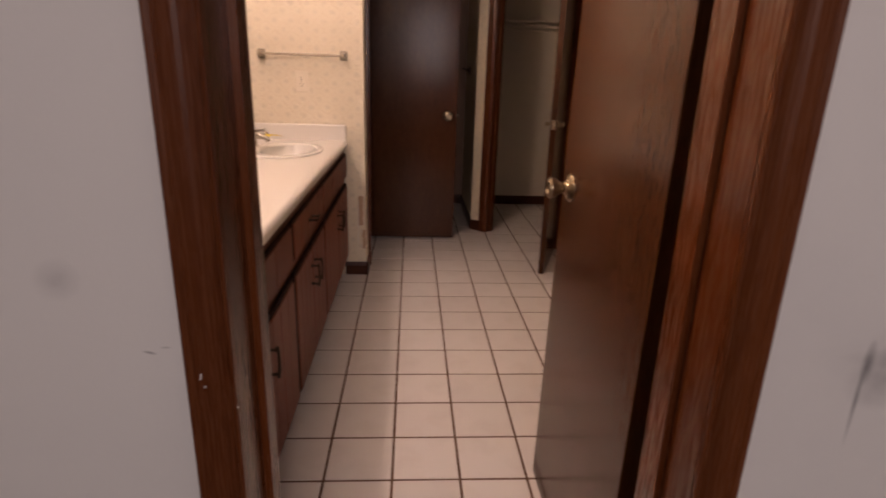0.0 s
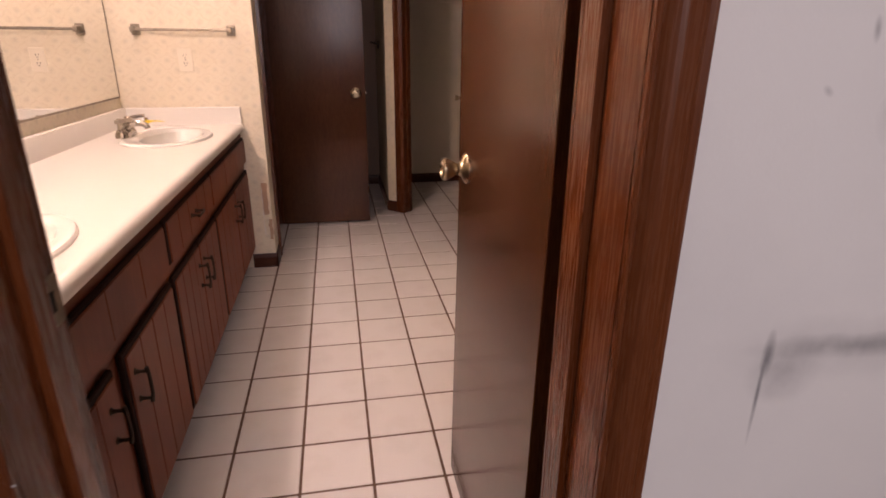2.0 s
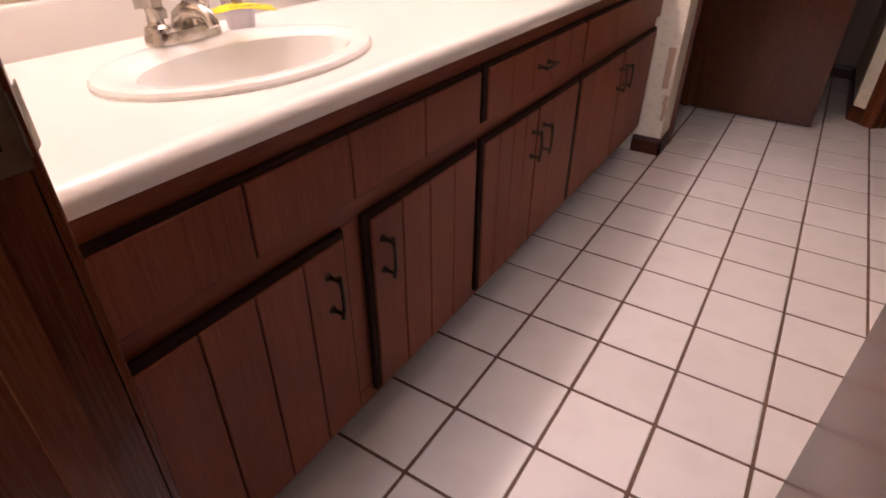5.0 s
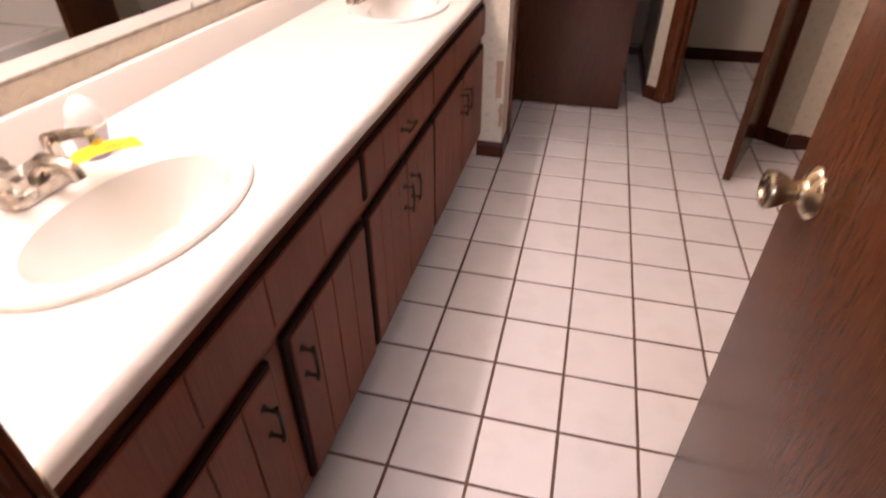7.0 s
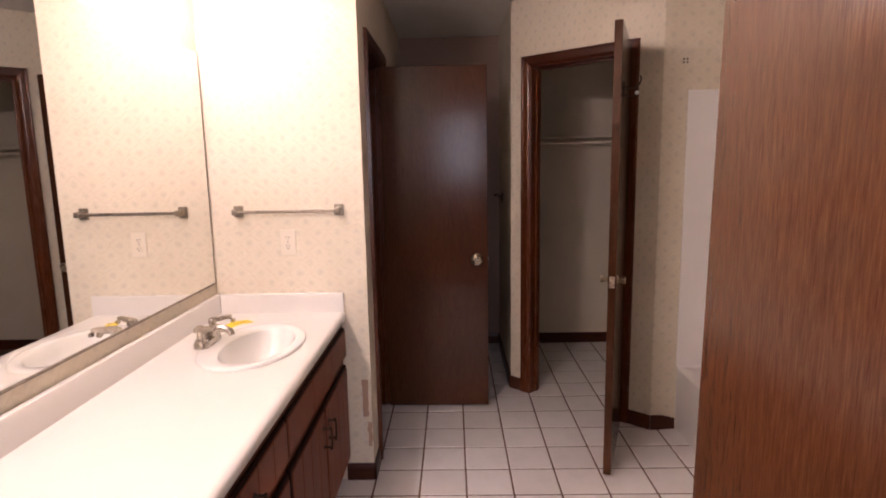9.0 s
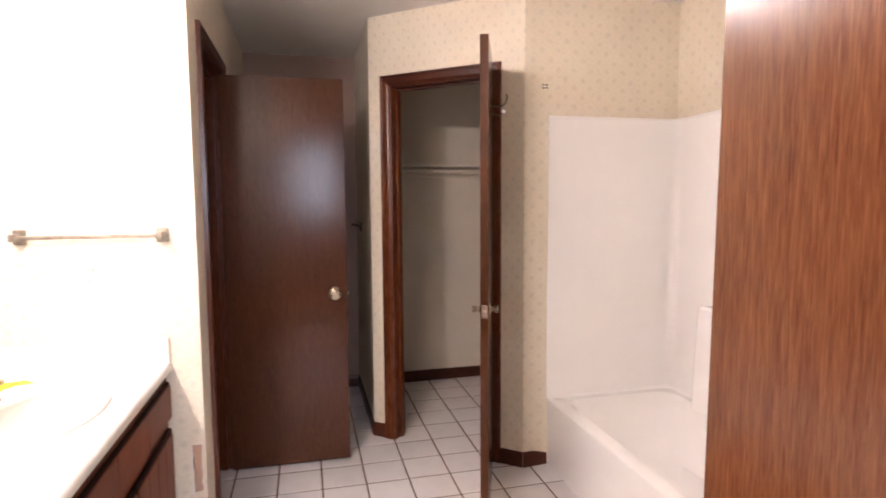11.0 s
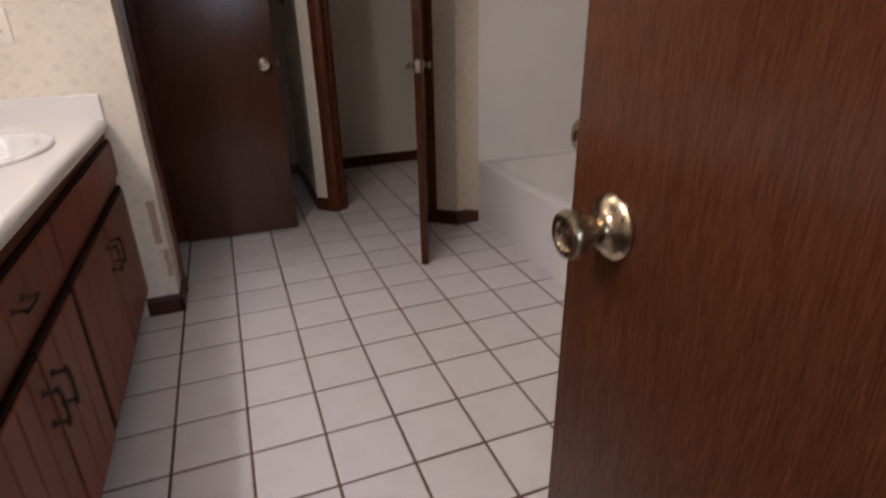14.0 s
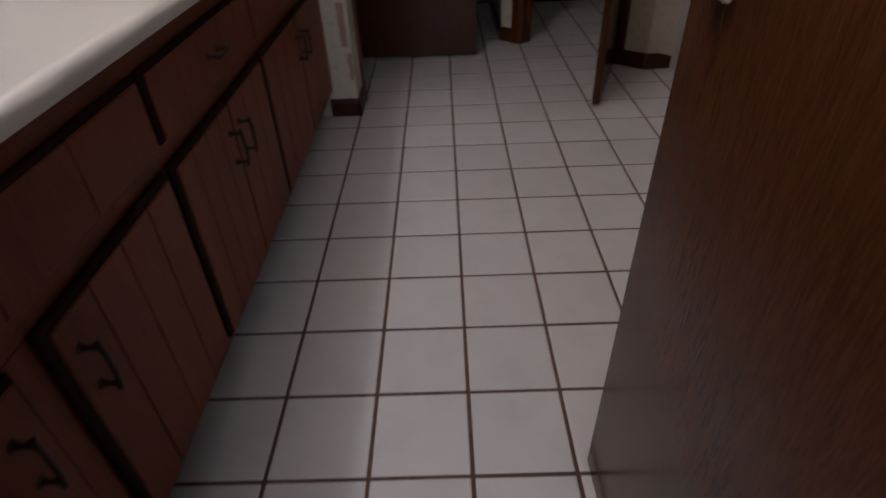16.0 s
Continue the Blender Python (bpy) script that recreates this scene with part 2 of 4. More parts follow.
for name, glow in (("globe_glow", BULB * 1.24), ("globe_glow_dim", BULB * 0.48)):
    m = Nodes(name, 0.4, color=(0.9, 0.85, 0.75))
    m.put("Emission Color", (1.0, 0.90, 0.82))
    m.put("Emission Strength", glow)


# ---- helpers for meshes ----
def box(bm, lo, hi, bevel=0.0, seg=2):
    """An upright box between two corners, its edges rounded by bevel."""
    r = bmesh.ops.create_cube(bm, size=1.0)
    vs = r["verts"]
    c = [(a + b) / 2 for a, b in zip(lo, hi)]
    d = [abs(b - a) for a, b in zip(lo, hi)]
    for v in vs:
        v.co = Vector([c[i] + v.co[i] * d[i] for i in range(3)])
    if bevel > 0:
        es = {e for v in vs for e in v.link_edges}
        bmesh.ops.bevel(bm, geom=list(es), offset=min(bevel, min(d) * 0.45), segments=seg, affect="EDGES", profile=0.5)
    return bm


def rings(bm, loops, close_start=True, close_end=True):
    """Joins loops of points of equal count into a tube."""
    vs = [[bm.verts.new(p) for p in lp] for lp in loops]
    n = len(vs[0])
    for a, b in zip(vs, vs[1:]):
        for i in range(n):
            bm.faces.new((a[i], a[(i + 1) % n], b[(i + 1) % n], b[i]))
    if close_start:
        bm.faces.new(list(reversed(vs[0])))
    if close_end:
        bm.faces.new(vs[-1])
    return bm


def lathe(bm, base, axis, profile, n=20):
    """Turns (distance along axis, radius) pairs round an axis from base."""
    ax = Vector(axis).normalized()
    side = ax.orthogonal().normalized()
    up = ax.cross(side)
    return rings(bm, [[Vector(base) + ax * d + (side * math.cos(k * math.tau / n) + up * math.sin(k * math.tau / n)) * max(r, 1e-4)
                       for k in range(n)] for d, r in profile])


def tube(bm, pts, r, n=10, ends=True):
    """A round bar along a line of points; r may be one radius or one for each point."""
    pts = [Vector(p) for p in pts]
    rs = r if isinstance(r, (list, tuple)) else [r] * len(pts)
    loops, side = [], None
    for i, p in enumerate(pts):
        d = (pts[min(i + 1, len(pts) - 1)] - pts[max(i - 1, 0)]).normalized()
        side = d.orthogonal().normalized() if side is None else (side - d * side.dot(d)).normalized()
        up = d.cross(side)
        loops.append([p + (side * math.cos(k * math.tau / n) + up * math.sin(k * math.tau / n)) * rs[i] for k in range(n)])
    return rings(bm, loops, ends, ends)


def mesh_of(name, bm, material, smooth=False):
    bmesh.ops.recalc_face_normals(bm, faces=bm.faces)
    me = bpy.data.meshes.new(name)
    bm.to_mesh(me)
    bm.free()
    if material:
        me.materials.append(MAT[material])
    if smooth:
        for p in me.polygons:
            p.use_smooth = True
        me.set_sharp_from_angle(angle=radians(38))
    return me


def part(name, bm, material, parent, label="", smooth=False):
    ob = new(name, mesh_of(name, bm, material, smooth))
    ob.parent = parent
    if parent is not None:
        ob.matrix_parent_inverse = parent.matrix_basis.inverted()
    if label:
        tagged(ob, label)
    return ob


def thing(name, label, category, at=(0, 0, 0), group="", kind=""):
    ob = new(name)
    ob.location = at
    ob.empty_display_size = 0.05
    return tagged(ob, label, category, group, kind)


def solid(name, bm, material, label="", category="", kind="structure", smooth=False):
    return tagged(part(name, bm, material, None, "", smooth), label, category, "", kind)


def bx(lo, hi, bevel=0.0, seg=2):
    return box(bmesh.new(), lo, hi, bevel, seg)


def slab(bm, p0, p1, z0, z1, off0, off1):
    """An upright slab along the line p0-p1 in plan, between two offsets to the left of it."""
    p0, p1 = Vector(p0), Vector(p1)
    d = (p1 - p0).normalized()
    n = Vector((-d.y, d.x))
    q = [p0 + n * off0, p1 + n * off0, p1 + n * off1, p0 + n * off1]
    return rings(bm, [[Vector((k.x, k.y, z)) for k in q] for z in (z0, z1)])


CASING = [(0.0, 0.0), (0.0, 0.007), (0.003, 0.009), (0.007, 0.0085), (0.009, 0.0065), (0.012, 0.0085), (0.018, 0.0125), (0.025, 0.0155), (0.033, 0.0165), (0.052, 0.0170), (0.055, 0.0160), (0.058, 0.0175), (0.066, 0.0185), (0.070, 0.0170), (0.072, 0.0)]


def casing(parent, origin, along, out, width, height, wide=0.072, mats=("trim_wood", "trim_wood_flat_x")):
    """Moulded casing round an opening: two legs and a head, mitred."""
    o, a, n = Vector(origin), Vector(along).normalized(), Vector(out).normalized()
    k = wide / 0.072
    up = Vector((0, 0, 1))

    def run(f0, f1):
        bm = bmesh.new()
        return rings(bm, [[f(u * k, d) for u, d in CASING] for f in (f0, f1)])
    part("casing_leg", run(lambda u, d: o - a * u + n * d, lambda u, d: o - a * u + n * d + up * (height + u)), mats[0], parent)
    part("casing_leg", run(lambda u, d: o + a * (width + u) + n * d, lambda u, d: o + a * (width + u) + n * d + up * (height + u)), mats[0], parent)
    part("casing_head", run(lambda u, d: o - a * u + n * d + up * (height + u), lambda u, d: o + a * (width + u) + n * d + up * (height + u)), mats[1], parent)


def jambs(parent, origin, along, out, width, height, depth, stop_at, mats=("trim_wood", "trim_wood_flat_x")):
    """Jamb boards lining an opening (inward of it by 2 cm boards) with a door stop."""
    o, a, n = Vector(origin), Vector(along).normalized(), Vector(out).normalized()
    t = 0.018

    def board(lo, hi, mat, name):
        bm = bmesh.new()
        (a0, n0, z0), (a1, n1, z1) = lo, hi
        q = [o + a * a0 + n * n0, o + a * a1 + n * n0, o + a * a1 + n * n1, o + a * a0 + n * n1]
        part(name, rings(bm, [[k + Vector((0, 0, z)) for k in q] for z in (z0, z1)]), mat, parent)
    e = 0.002
    board((-t, -depth + e, 0), (0, -e, height), mats[0], "jamb")
    board((width, -depth + e, 0), (width + t, -e, height), mats[0], "jamb")
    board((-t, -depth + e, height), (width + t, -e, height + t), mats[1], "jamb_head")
    s = 0.011
    board((0, -stop_at - 0.035, 0), (s, -stop_at, height - s), mats[0], "door_stop")
    board((width - s, -stop_at - 0.035, 0), (width, -stop_at, height - s), mats[0], "door_stop")
    board((0, -stop_at - 0.035, height - s), (width, -stop_at, height), mats[1], "door_stop")


# ---- plan ----
XW, XA = -0.70, -0.007                 # vanity wall, alcove wall
YB, YR = -0.678, -0.835               # bath and bedroom faces of the entry wall
YV = 1.87                           # wing wall at the vanity's end
D0, D1 = Vector((0.76, 2.96)), Vector((1.470, 2.345))   # diagonal closet wall
YT, XT, XR = 2.36, 1.605, 2.36      # tub end wall, tub front, outer wall
YE = 3.90                           # back wall of corridor and closet
CEIL = 2.45
DX0, DX1 = 0.048, 0.672              # entry opening
PITCH = 0.216

# ---- setting ----
g = bmesh.new()
box(g, (-2.0, YR + 0.06, -0.10), (XR + 0.12, YE + 0.12, -0.0022))
floor = solid("floor", g, "grout", "off-white ceramic floor tiles with dark brown grout", "floor")
solid("floor_bedroom", bx((-2.4, -4.0, -0.10), (3.2, YR + 0.06, -0.002)), "carpet", "dark worn bedroom carpet", "floor")
solid("ceiling", bx((-2.0, YR + 0.0, CEIL), (XR + 0.12, YE + 0.12, CEIL + 0.1)), "ceiling_paint", "off-white textured bathroom ceiling", "ceiling")
solid("ceiling_bedroom", bx((-2.4, -4.0, CEIL + 0.02), (3.2, YR, CEIL + 0.1)), "ceiling_paint", "off-white bedroom ceiling", "ceiling")

# entry wall, papered inside and painted outside
g = bmesh.new()
for x0, x1, z0 in ((XW - 0.1, DX0 - 0.018, 0), (DX1 + 0.018, XR + 0.1, 0), (DX0 - 0.018, DX1 + 0.018, 2.05)):
    box(g, (x0, YB - 0.05, z0), (x1, YB, CEIL))
solid("wall_entry", g, "wallpaper", "cream floral wallpaper on the entry wall", "wall")
g = bmesh.new()
for x0, x1, z0 in ((-2.4, DX0 - 0.018, 0), (DX1 + 0.018, 3.2, 0), (DX0 - 0.018, DX1 + 0.018, 2.05)):
    box(g, (x0, YR, z0), (x1, YB - 0.05, CEIL + 0.02))
wall_bed = solid("wall_bedroom", g, "bedroom_paint", "smudged off-white painted wall beside the doorway", "wall")
g = bmesh.new()
for lo, hi in (((-2.5, -4.0, 0), (-2.4, YR, CEIL + 0.02)), ((3.2, -4.0, 0), (3.3, YR, CEIL + 0.02)),
               ((-2.5, -4.1, 0), (0.16, -4.0, CEIL + 0.02)), ((1.16, -4.1, 0), (3.3, -4.0, CEIL + 0.02)),
               ((0.16, -4.1, 0), (1.16, -4.0, 1.20)), ((0.16, -4.1, 2.32), (1.16, -4.0, CEIL + 0.02))):
    box(g, lo, hi)
solid("wall_bedroom_far", g, "bedroom_paint", "plain off-white bedroom walls", "wall")
# lamp in the unseen window, placed to match the sheen on the toilet door
wl = bpy.data.lights.new("unseen_window_light", "AREA")
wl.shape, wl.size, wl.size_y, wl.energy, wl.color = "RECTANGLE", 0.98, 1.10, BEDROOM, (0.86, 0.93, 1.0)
wlo = new("unseen_window_light", wl)
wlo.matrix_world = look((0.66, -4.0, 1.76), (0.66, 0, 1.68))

# vanity wall, wing wall, alcove wall with its door opening
solid("wall_vanity", bx((XW - 0.1, YB, 0), (XW, YV + 0.1, CEIL)), "wallpaper", "cream floral wallpaper behind the vanity", "wall")
AY0, AY1 = 2.112, 2.715
solid("wall_wing", bx((XW, YV, 0), (XA, YV + 0.11, CEIL)), "wallpaper", "cream floral wallpaper on the wing wall beyond the vanity, torn low down", "wall")
g = bmesh.new()
for y0, y1, z0 in ((YV + 0.11, AY0 - 0.018, 0), (AY1 + 0.018, YE, 0), (AY0 - 0.018, AY1 + 0.018, 2.058)):
    box(g, (XA - 0.11, y0, z0), (XA, y1, CEIL))
solid("wall_alcove", g, "wallpaper", "papered wall with the toilet room doorway", "wall")
g = bmesh.new()
box(g, (-1.7, YV + 0.11, 0), (-1.6, YE, CEIL))
box(g, (-1.6, YV + 0.105, 0), (XA - 0.11, YV + 0.2, CEIL))
solid("wall_toilet_room", g, "closet_paint", "plain walls of the dark toilet room", "wall")
solid("wall_back", bx((D0.x + 0.09, YE, 0), (XR + 0.1, YE + 0.1, CEIL)), "closet_paint", "dull white painted back wall of the closet", "wall")
# same back wall as the closet's, coloured darker for the unlit corridor
solid("wall_corridor_end", bx((-1.7, YE, 0), (D0.x + 0.09, YE + 0.1, CEIL)), "brown_in_shade", "brown wall at the end of the corridor, its dimness put into the colour", "wall")
# corridor wall and diagonal closet wall
g = bmesh.new()
rings(g, [[(D0.x, D0.y, z), (D0.x + 0.085, D0.y + 0.03, z), (D0.x + 0.09, YE, z), (D0.x, YE, z)] for z in (0, CEIL)])
solid("wall_corridor", g, "wallpaper", "papered corridor wall beside the closet", "wall")
DD = (D1 - D0).normalized()
DN = Vector((-DD.y, DD.x))          # away from the room
CW0, CW1, CH = 0.155, 0.742, 2.043   # closet opening along the diagonal
g = bmesh.new()
for s0, s1, z0 in ((0.0, CW0 - 0.018, 0), (CW1 + 0.018, (D1 - D0).length, 0), (CW0 - 0.018, CW1 + 0.018, CH + 0.018)):
    slab(g, D0 + DD * s0, D0 + DD * s1, z0, CEIL, 0.0, 0.10)
solid("wall_diagonal", g, "wallpaper", "diagonal papered wall with the closet doorway", "wall")
g = bmesh.new()
rings(g, [[(D1.x, D1.y, z), (XR + 0.1, YT, z), (XR + 0.1, YT + 0.1, z), (D1.x + 0.07, YT + 0.1, z)] for z in (0, CEIL)])
solid("wall_tub_end", g, "wallpaper", "papered wall above the far end of the bathtub", "wall")
solid("wall_outer", bx((XR, YB - 0.05, 0), (XR + 0.1, YE, CEIL)), "wallpaper", "papered outer wall above the bathtub", "wall")
solid("wall_tub_near", bx((XT + 0.06, 0.68, 0), (XR, 0.80, CEIL)), "wallpaper", "papered wall at the near end of the bathtub", "wall")


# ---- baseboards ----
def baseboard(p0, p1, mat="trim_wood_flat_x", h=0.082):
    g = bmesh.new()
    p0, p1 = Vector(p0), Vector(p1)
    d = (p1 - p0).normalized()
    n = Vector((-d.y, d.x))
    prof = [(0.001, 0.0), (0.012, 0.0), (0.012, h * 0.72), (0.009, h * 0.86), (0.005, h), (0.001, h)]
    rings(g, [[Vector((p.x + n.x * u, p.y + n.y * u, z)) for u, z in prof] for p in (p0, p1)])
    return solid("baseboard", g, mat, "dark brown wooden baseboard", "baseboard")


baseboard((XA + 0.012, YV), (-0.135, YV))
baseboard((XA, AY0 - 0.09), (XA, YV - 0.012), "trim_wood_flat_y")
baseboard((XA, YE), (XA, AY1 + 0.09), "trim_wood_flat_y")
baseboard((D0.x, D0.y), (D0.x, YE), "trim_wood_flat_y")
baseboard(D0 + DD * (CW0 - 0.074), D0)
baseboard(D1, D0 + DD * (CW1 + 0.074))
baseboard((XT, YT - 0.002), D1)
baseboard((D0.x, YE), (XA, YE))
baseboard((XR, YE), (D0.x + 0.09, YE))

# ---- door frames ----
f1 = thing("door_1", "dark red-brown moulded wooden frame of the entry doorway", "door frame", (DX0, YB, 0), kind="structure")
casing(f1, (DX1, YR, 0), (-1, 0, 0), (0, -1, 0), DX1 - DX0, 2.035, 0.058)
casing(f1, (DX0, YB, 0), (1, 0, 0), (0, 1, 0), DX1 - DX0, 2.035, 0.058)
jambs(f1, (DX0, YB, 0), (1, 0, 0), (0, 1, 0), DX1 - DX0, 2.035, YB - YR, 0.04)
for x, z, wide, tall in ((0.010, 0.872, 0.002, 0.009), (0.014, 0.858, 0.002, 0.004), (0.047, 0.823, 0.006, 0.002), (0.045, 0.757, 0.005, 0.003), (0.046, 0.744, 0.002, 0.004)):
    g = bx((-wide / 2, -0.0012, -tall / 2), (wide / 2, 0.0, tall / 2), 0.0006, 1)
    bmesh.ops.transform(g, matrix=pose(x, YR - (0.0165 if x < 0.03 else 0.0066), z, 0, 12, 0), verts=g.verts)
    part("paint_chip", g, "bedroom_paint", f1, "fleck of off-white wall paint")
f2 = thing("door_2", "dark brown moulded wooden frame of the toilet room doorway", "door frame", (XA, AY0, 0), kind="structure")
casing(f2, (XA, AY0, 0), (0, 1, 0), (1, 0, 0), AY1 - AY0, 2.04, mats=("trim_wood", "trim_wood_flat_y"))
jambs(f2, (XA, AY0, 0), (0, 1, 0), (1, 0, 0), AY1 - AY0, 2.04, 0.11, 0.04, mats=("trim_wood", "trim_wood_flat_y"))
co = D0 + DD * CW0
f3 = thing("door_3", "dark red-brown moulded wooden frame of the closet doorway", "door frame", (co.x, co.y, 0), kind="structure")
casing(f3, (co.x, co.y, 0), (DD.x, DD.y, 0), (-DN.x, -DN.y, 0), CW1 - CW0, CH)
jambs(f3, (co.x, co.y, 0), (DD.x, DD.y, 0), (-DN.x, -DN.y, 0), CW1 - CW0, CH, 0.10, 0.04)


# ---- doors ----
def knob(parent, at, out, mat="brass", size=1.0):
    """A tulip knob: domed rose, waisted neck, flared bell with a dished face, and a pinhole in the rose."""
    q, o = Vector(at), Vector(out).normalized()

    def turned(rows, n=32):
        return lathe(bmesh.new(), q, o, [(size * a, size * b) for a, b in rows], n)
    rose = part("rose", turned(((0, 0.001), (0, 0.0365), (0.003, 0.0365), (0.006, 0.034), (0.009, 0.028), (0.012, 0.021), (0.016, 0.017), (0.020, 0.016), (0.020, 0.001))), mat, parent, smooth=True)
    side = o.cross(Vector((0, 0, 1))).normalized()
    part("pinhole", lathe(bmesh.new(), q + (side * 0.0235 - Vector((0, 0, 0.008)) + o * 0.008) * size, o, [(0, 0.001), (0, 0.0034 * size), (0.0042 * size, 0.0032 * size), (0.0042 * size, 0.001)], 10), "black_slot", rose)
    bell = ((0.0, 0.001), (0.0, 0.0135), (0.10, 0.0125), (0.22, 0.014), (0.38, 0.0185), (0.56, 0.0235), (0.74, 0.0265), (0.88, 0.0272), (0.96, 0.0255), (1.0, 0.0215), (0.98, 0.0175), (0.90, 0.0155), (0.88, 0.012), (0.92, 0.006), (0.93, 0.001))
    return part("knob", turned([(0.016 + 0.046 * a, b) for a, b in bell]), mat, parent, "brass tulip doorknob with a dished face", True)


def flush_door(name, label, hinge, free, side, knobs=True, h=2.03, thick=0.035, z0=0.012, backset=0.065, lean=0.0, zknob=0.935, size=1.0):
    """A flush slab from the hinge to the free edge in plan; its thickness lies to the given side."""
    hinge, free = Vector(hinge), Vector(free)
    d = (free - hinge).normalized()
    n = Vector((-d.y, d.x)) * side
    w = (free - hinge).length
    base = thing(name, label, "door", (hinge.x, hinge.y, 0))
    g = bmesh.new()
    box(g, (0, 0, z0), (w, thick, z0 + h), 0.0015, 1)
    q = Matrix(((d.x, n.x, lean, hinge.x), (d.y, n.y, 0, hinge.y), (0, 0, 1, 0), (0, 0, 0, 1)))
    bmesh.ops.transform(g, matrix=q, verts=g.verts)
    slabp = part("slab", g, "door_wood", base)
    kc = hinge + d * (w - backset)
    zk = z0 + zknob
    if knobs:
        knob(base, (kc.x + lean * zk, kc.y, zk), (-n.x, -n.y, 0), size=size)
        kb = kc + n * thick
        knob(base, (kb.x + lean * zk, kb.y, zk), (n.x, n.y, 0), size=size)
    g = bmesh.new()
    box(g, (w - 0.001, thick * 0.5 - 0.0125, zk - 0.028), (w + 0.0015, thick * 0.5 + 0.0125, zk + 0.028), 0.001, 1)
    bmesh.ops.transform(g, matrix=q, verts=g.verts)
    part("latch_plate", g, "latch_steel", base, "brass latch plate")
    g = bmesh.new()
    box(g, (w, thick * 0.5 - 0.007, zk - 0.008), (w + 0.011, thick * 0.5 + 0.007, zk + 0.008), 0.003, 2)
    bmesh.ops.transform(g, matrix=q, verts=g.verts)
    part("latch_bolt", g, "latch_steel", base)
    for zh in (0.2, 1.02, 1.82):
        g = bmesh.new()
        lathe(g, q @ Vector((-0.004, thick + 0.004, zh)), (0, 0, 1), [(0, 0.001), (0, 0.006), (0.089, 0.006), (0.089, 0.001)], 10)
        part("hinge", g, "bronze", base)
    return base, q, w


bath_door, BQ, BWID = flush_door("bathroom_door", "open red-brown lauan flush door with a brass knob", (0.671, -0.594), (0.669, 0.022), -1, backset=0.080, lean=0.012, zknob=0.945)
toilet_door, TQ, TW = flush_door("toilet_room_door", "open dark red-brown flush door standing square to the wall", (-0.02, 2.668), (0.592, 2.664), 1, h=2.027, zknob=0.912)
hx = D0 + DD * (CW1 - 0.004) - DN * 0.012
closet_door, CQ, CW = flush_door("closet_door", "open red-brown flush closet door seen edge-on", (hx.x, hx.y), (1.084, 1.870), 1, h=2.065, size=0.62)

# ---- vanity lights above the mirror ----
def vanity_light(y, glow):
    base = thing("vanity_light", "strip light with frosted globes above the mirror", "lamp", (XW, y, 2.20), "lights above the mirror")
    part("back_plate", bx((XW, y - 0.30, 2.15), (XW + 0.022, y + 0.30, 2.25), 0.006), "aged_nickel", base)
    for k in (-0.2, 0.0, 0.2):
        part("socket", lathe(bmesh.new(), (XW + 0.022, y + k, 2.20), (1, 0, 0), [(0, 0.001), (0, 0.026), (0.014, 0.022), (0.02, 0.02), (0.02, 0.001)], 18), "aged_nickel", base, smooth=True)
        g = bmesh.new()
        bmesh.ops.create_uvsphere(g, u_segments=16, v_segments=10, radius=0.045)
        bmesh.ops.translate(g, verts=g.verts, vec=(XW + 0.022 + 0.06, y + k, 2.20))
        part("globe", g, glow, base, "glowing frosted globe", True)


vanity_light(-0.12, "globe_glow")
vanity_light(1.37, "globe_glow_dim")

# ---- vanity: cabinet, worktop, sinks ----
FX, CT, CU = -0.128, 0.831, 0.795       # cabinet face, top of the worktop, its underside
vanity = thing("vanity_cabinet", "long red-brown wooden vanity cabinet with plank doors", "cabinet", (XW + 0.3, 0.6, 0))
# carcass and toe kick coloured near-black, as the shade between and below the doors
part("carcass", bx((XW + 0.004, YB + 0.004, 0.10), (FX - 0.020, YV - 0.004, 0.66)), "gap_shade", vanity)
part("toe_kick", bx((XW + 0.004, YB + 0.004, 0.0), (FX - 0.075, YV - 0.004, 0.10)), "gap_shade", vanity, "recessed toe kick, its shade put into a near-black colour")
part("top_rail", bx((FX - 0.020, YB + 0.004, 0.752), (FX - 0.002, YV - 0.004, 0.794), 0.002), "cabinet_wood_flat", vanity)
part("middle_rail", bx((FX - 0.020, YB + 0.004, 0.578), (FX - 0.003, YV - 0.004, 0.632), 0.002), "cabinet_wood_flat", vanity)
part("bottom_rail", bx((FX - 0.020, YB + 0.004, 0.10), (FX - 0.003, YV - 0.004, 0.150), 0.002), "cabinet_wood_flat", vanity)
for y0, y1 in ((YB + 0.004, YB + 0.066), (-0.210, -0.145), (0.280, 0.318), (0.930, 0.969), (1.845, YV - 0.004)):
    part("stile", bx((FX - 0.020, y0, 0.150), (FX - 0.003, y1, 0.578), 0.002), "cabinet_wood", vanity)
    part("stile", bx((FX - 0.020, y0, 0.632), (FX - 0.003, y1, 0.752), 0.002), "cabinet_wood", vanity)


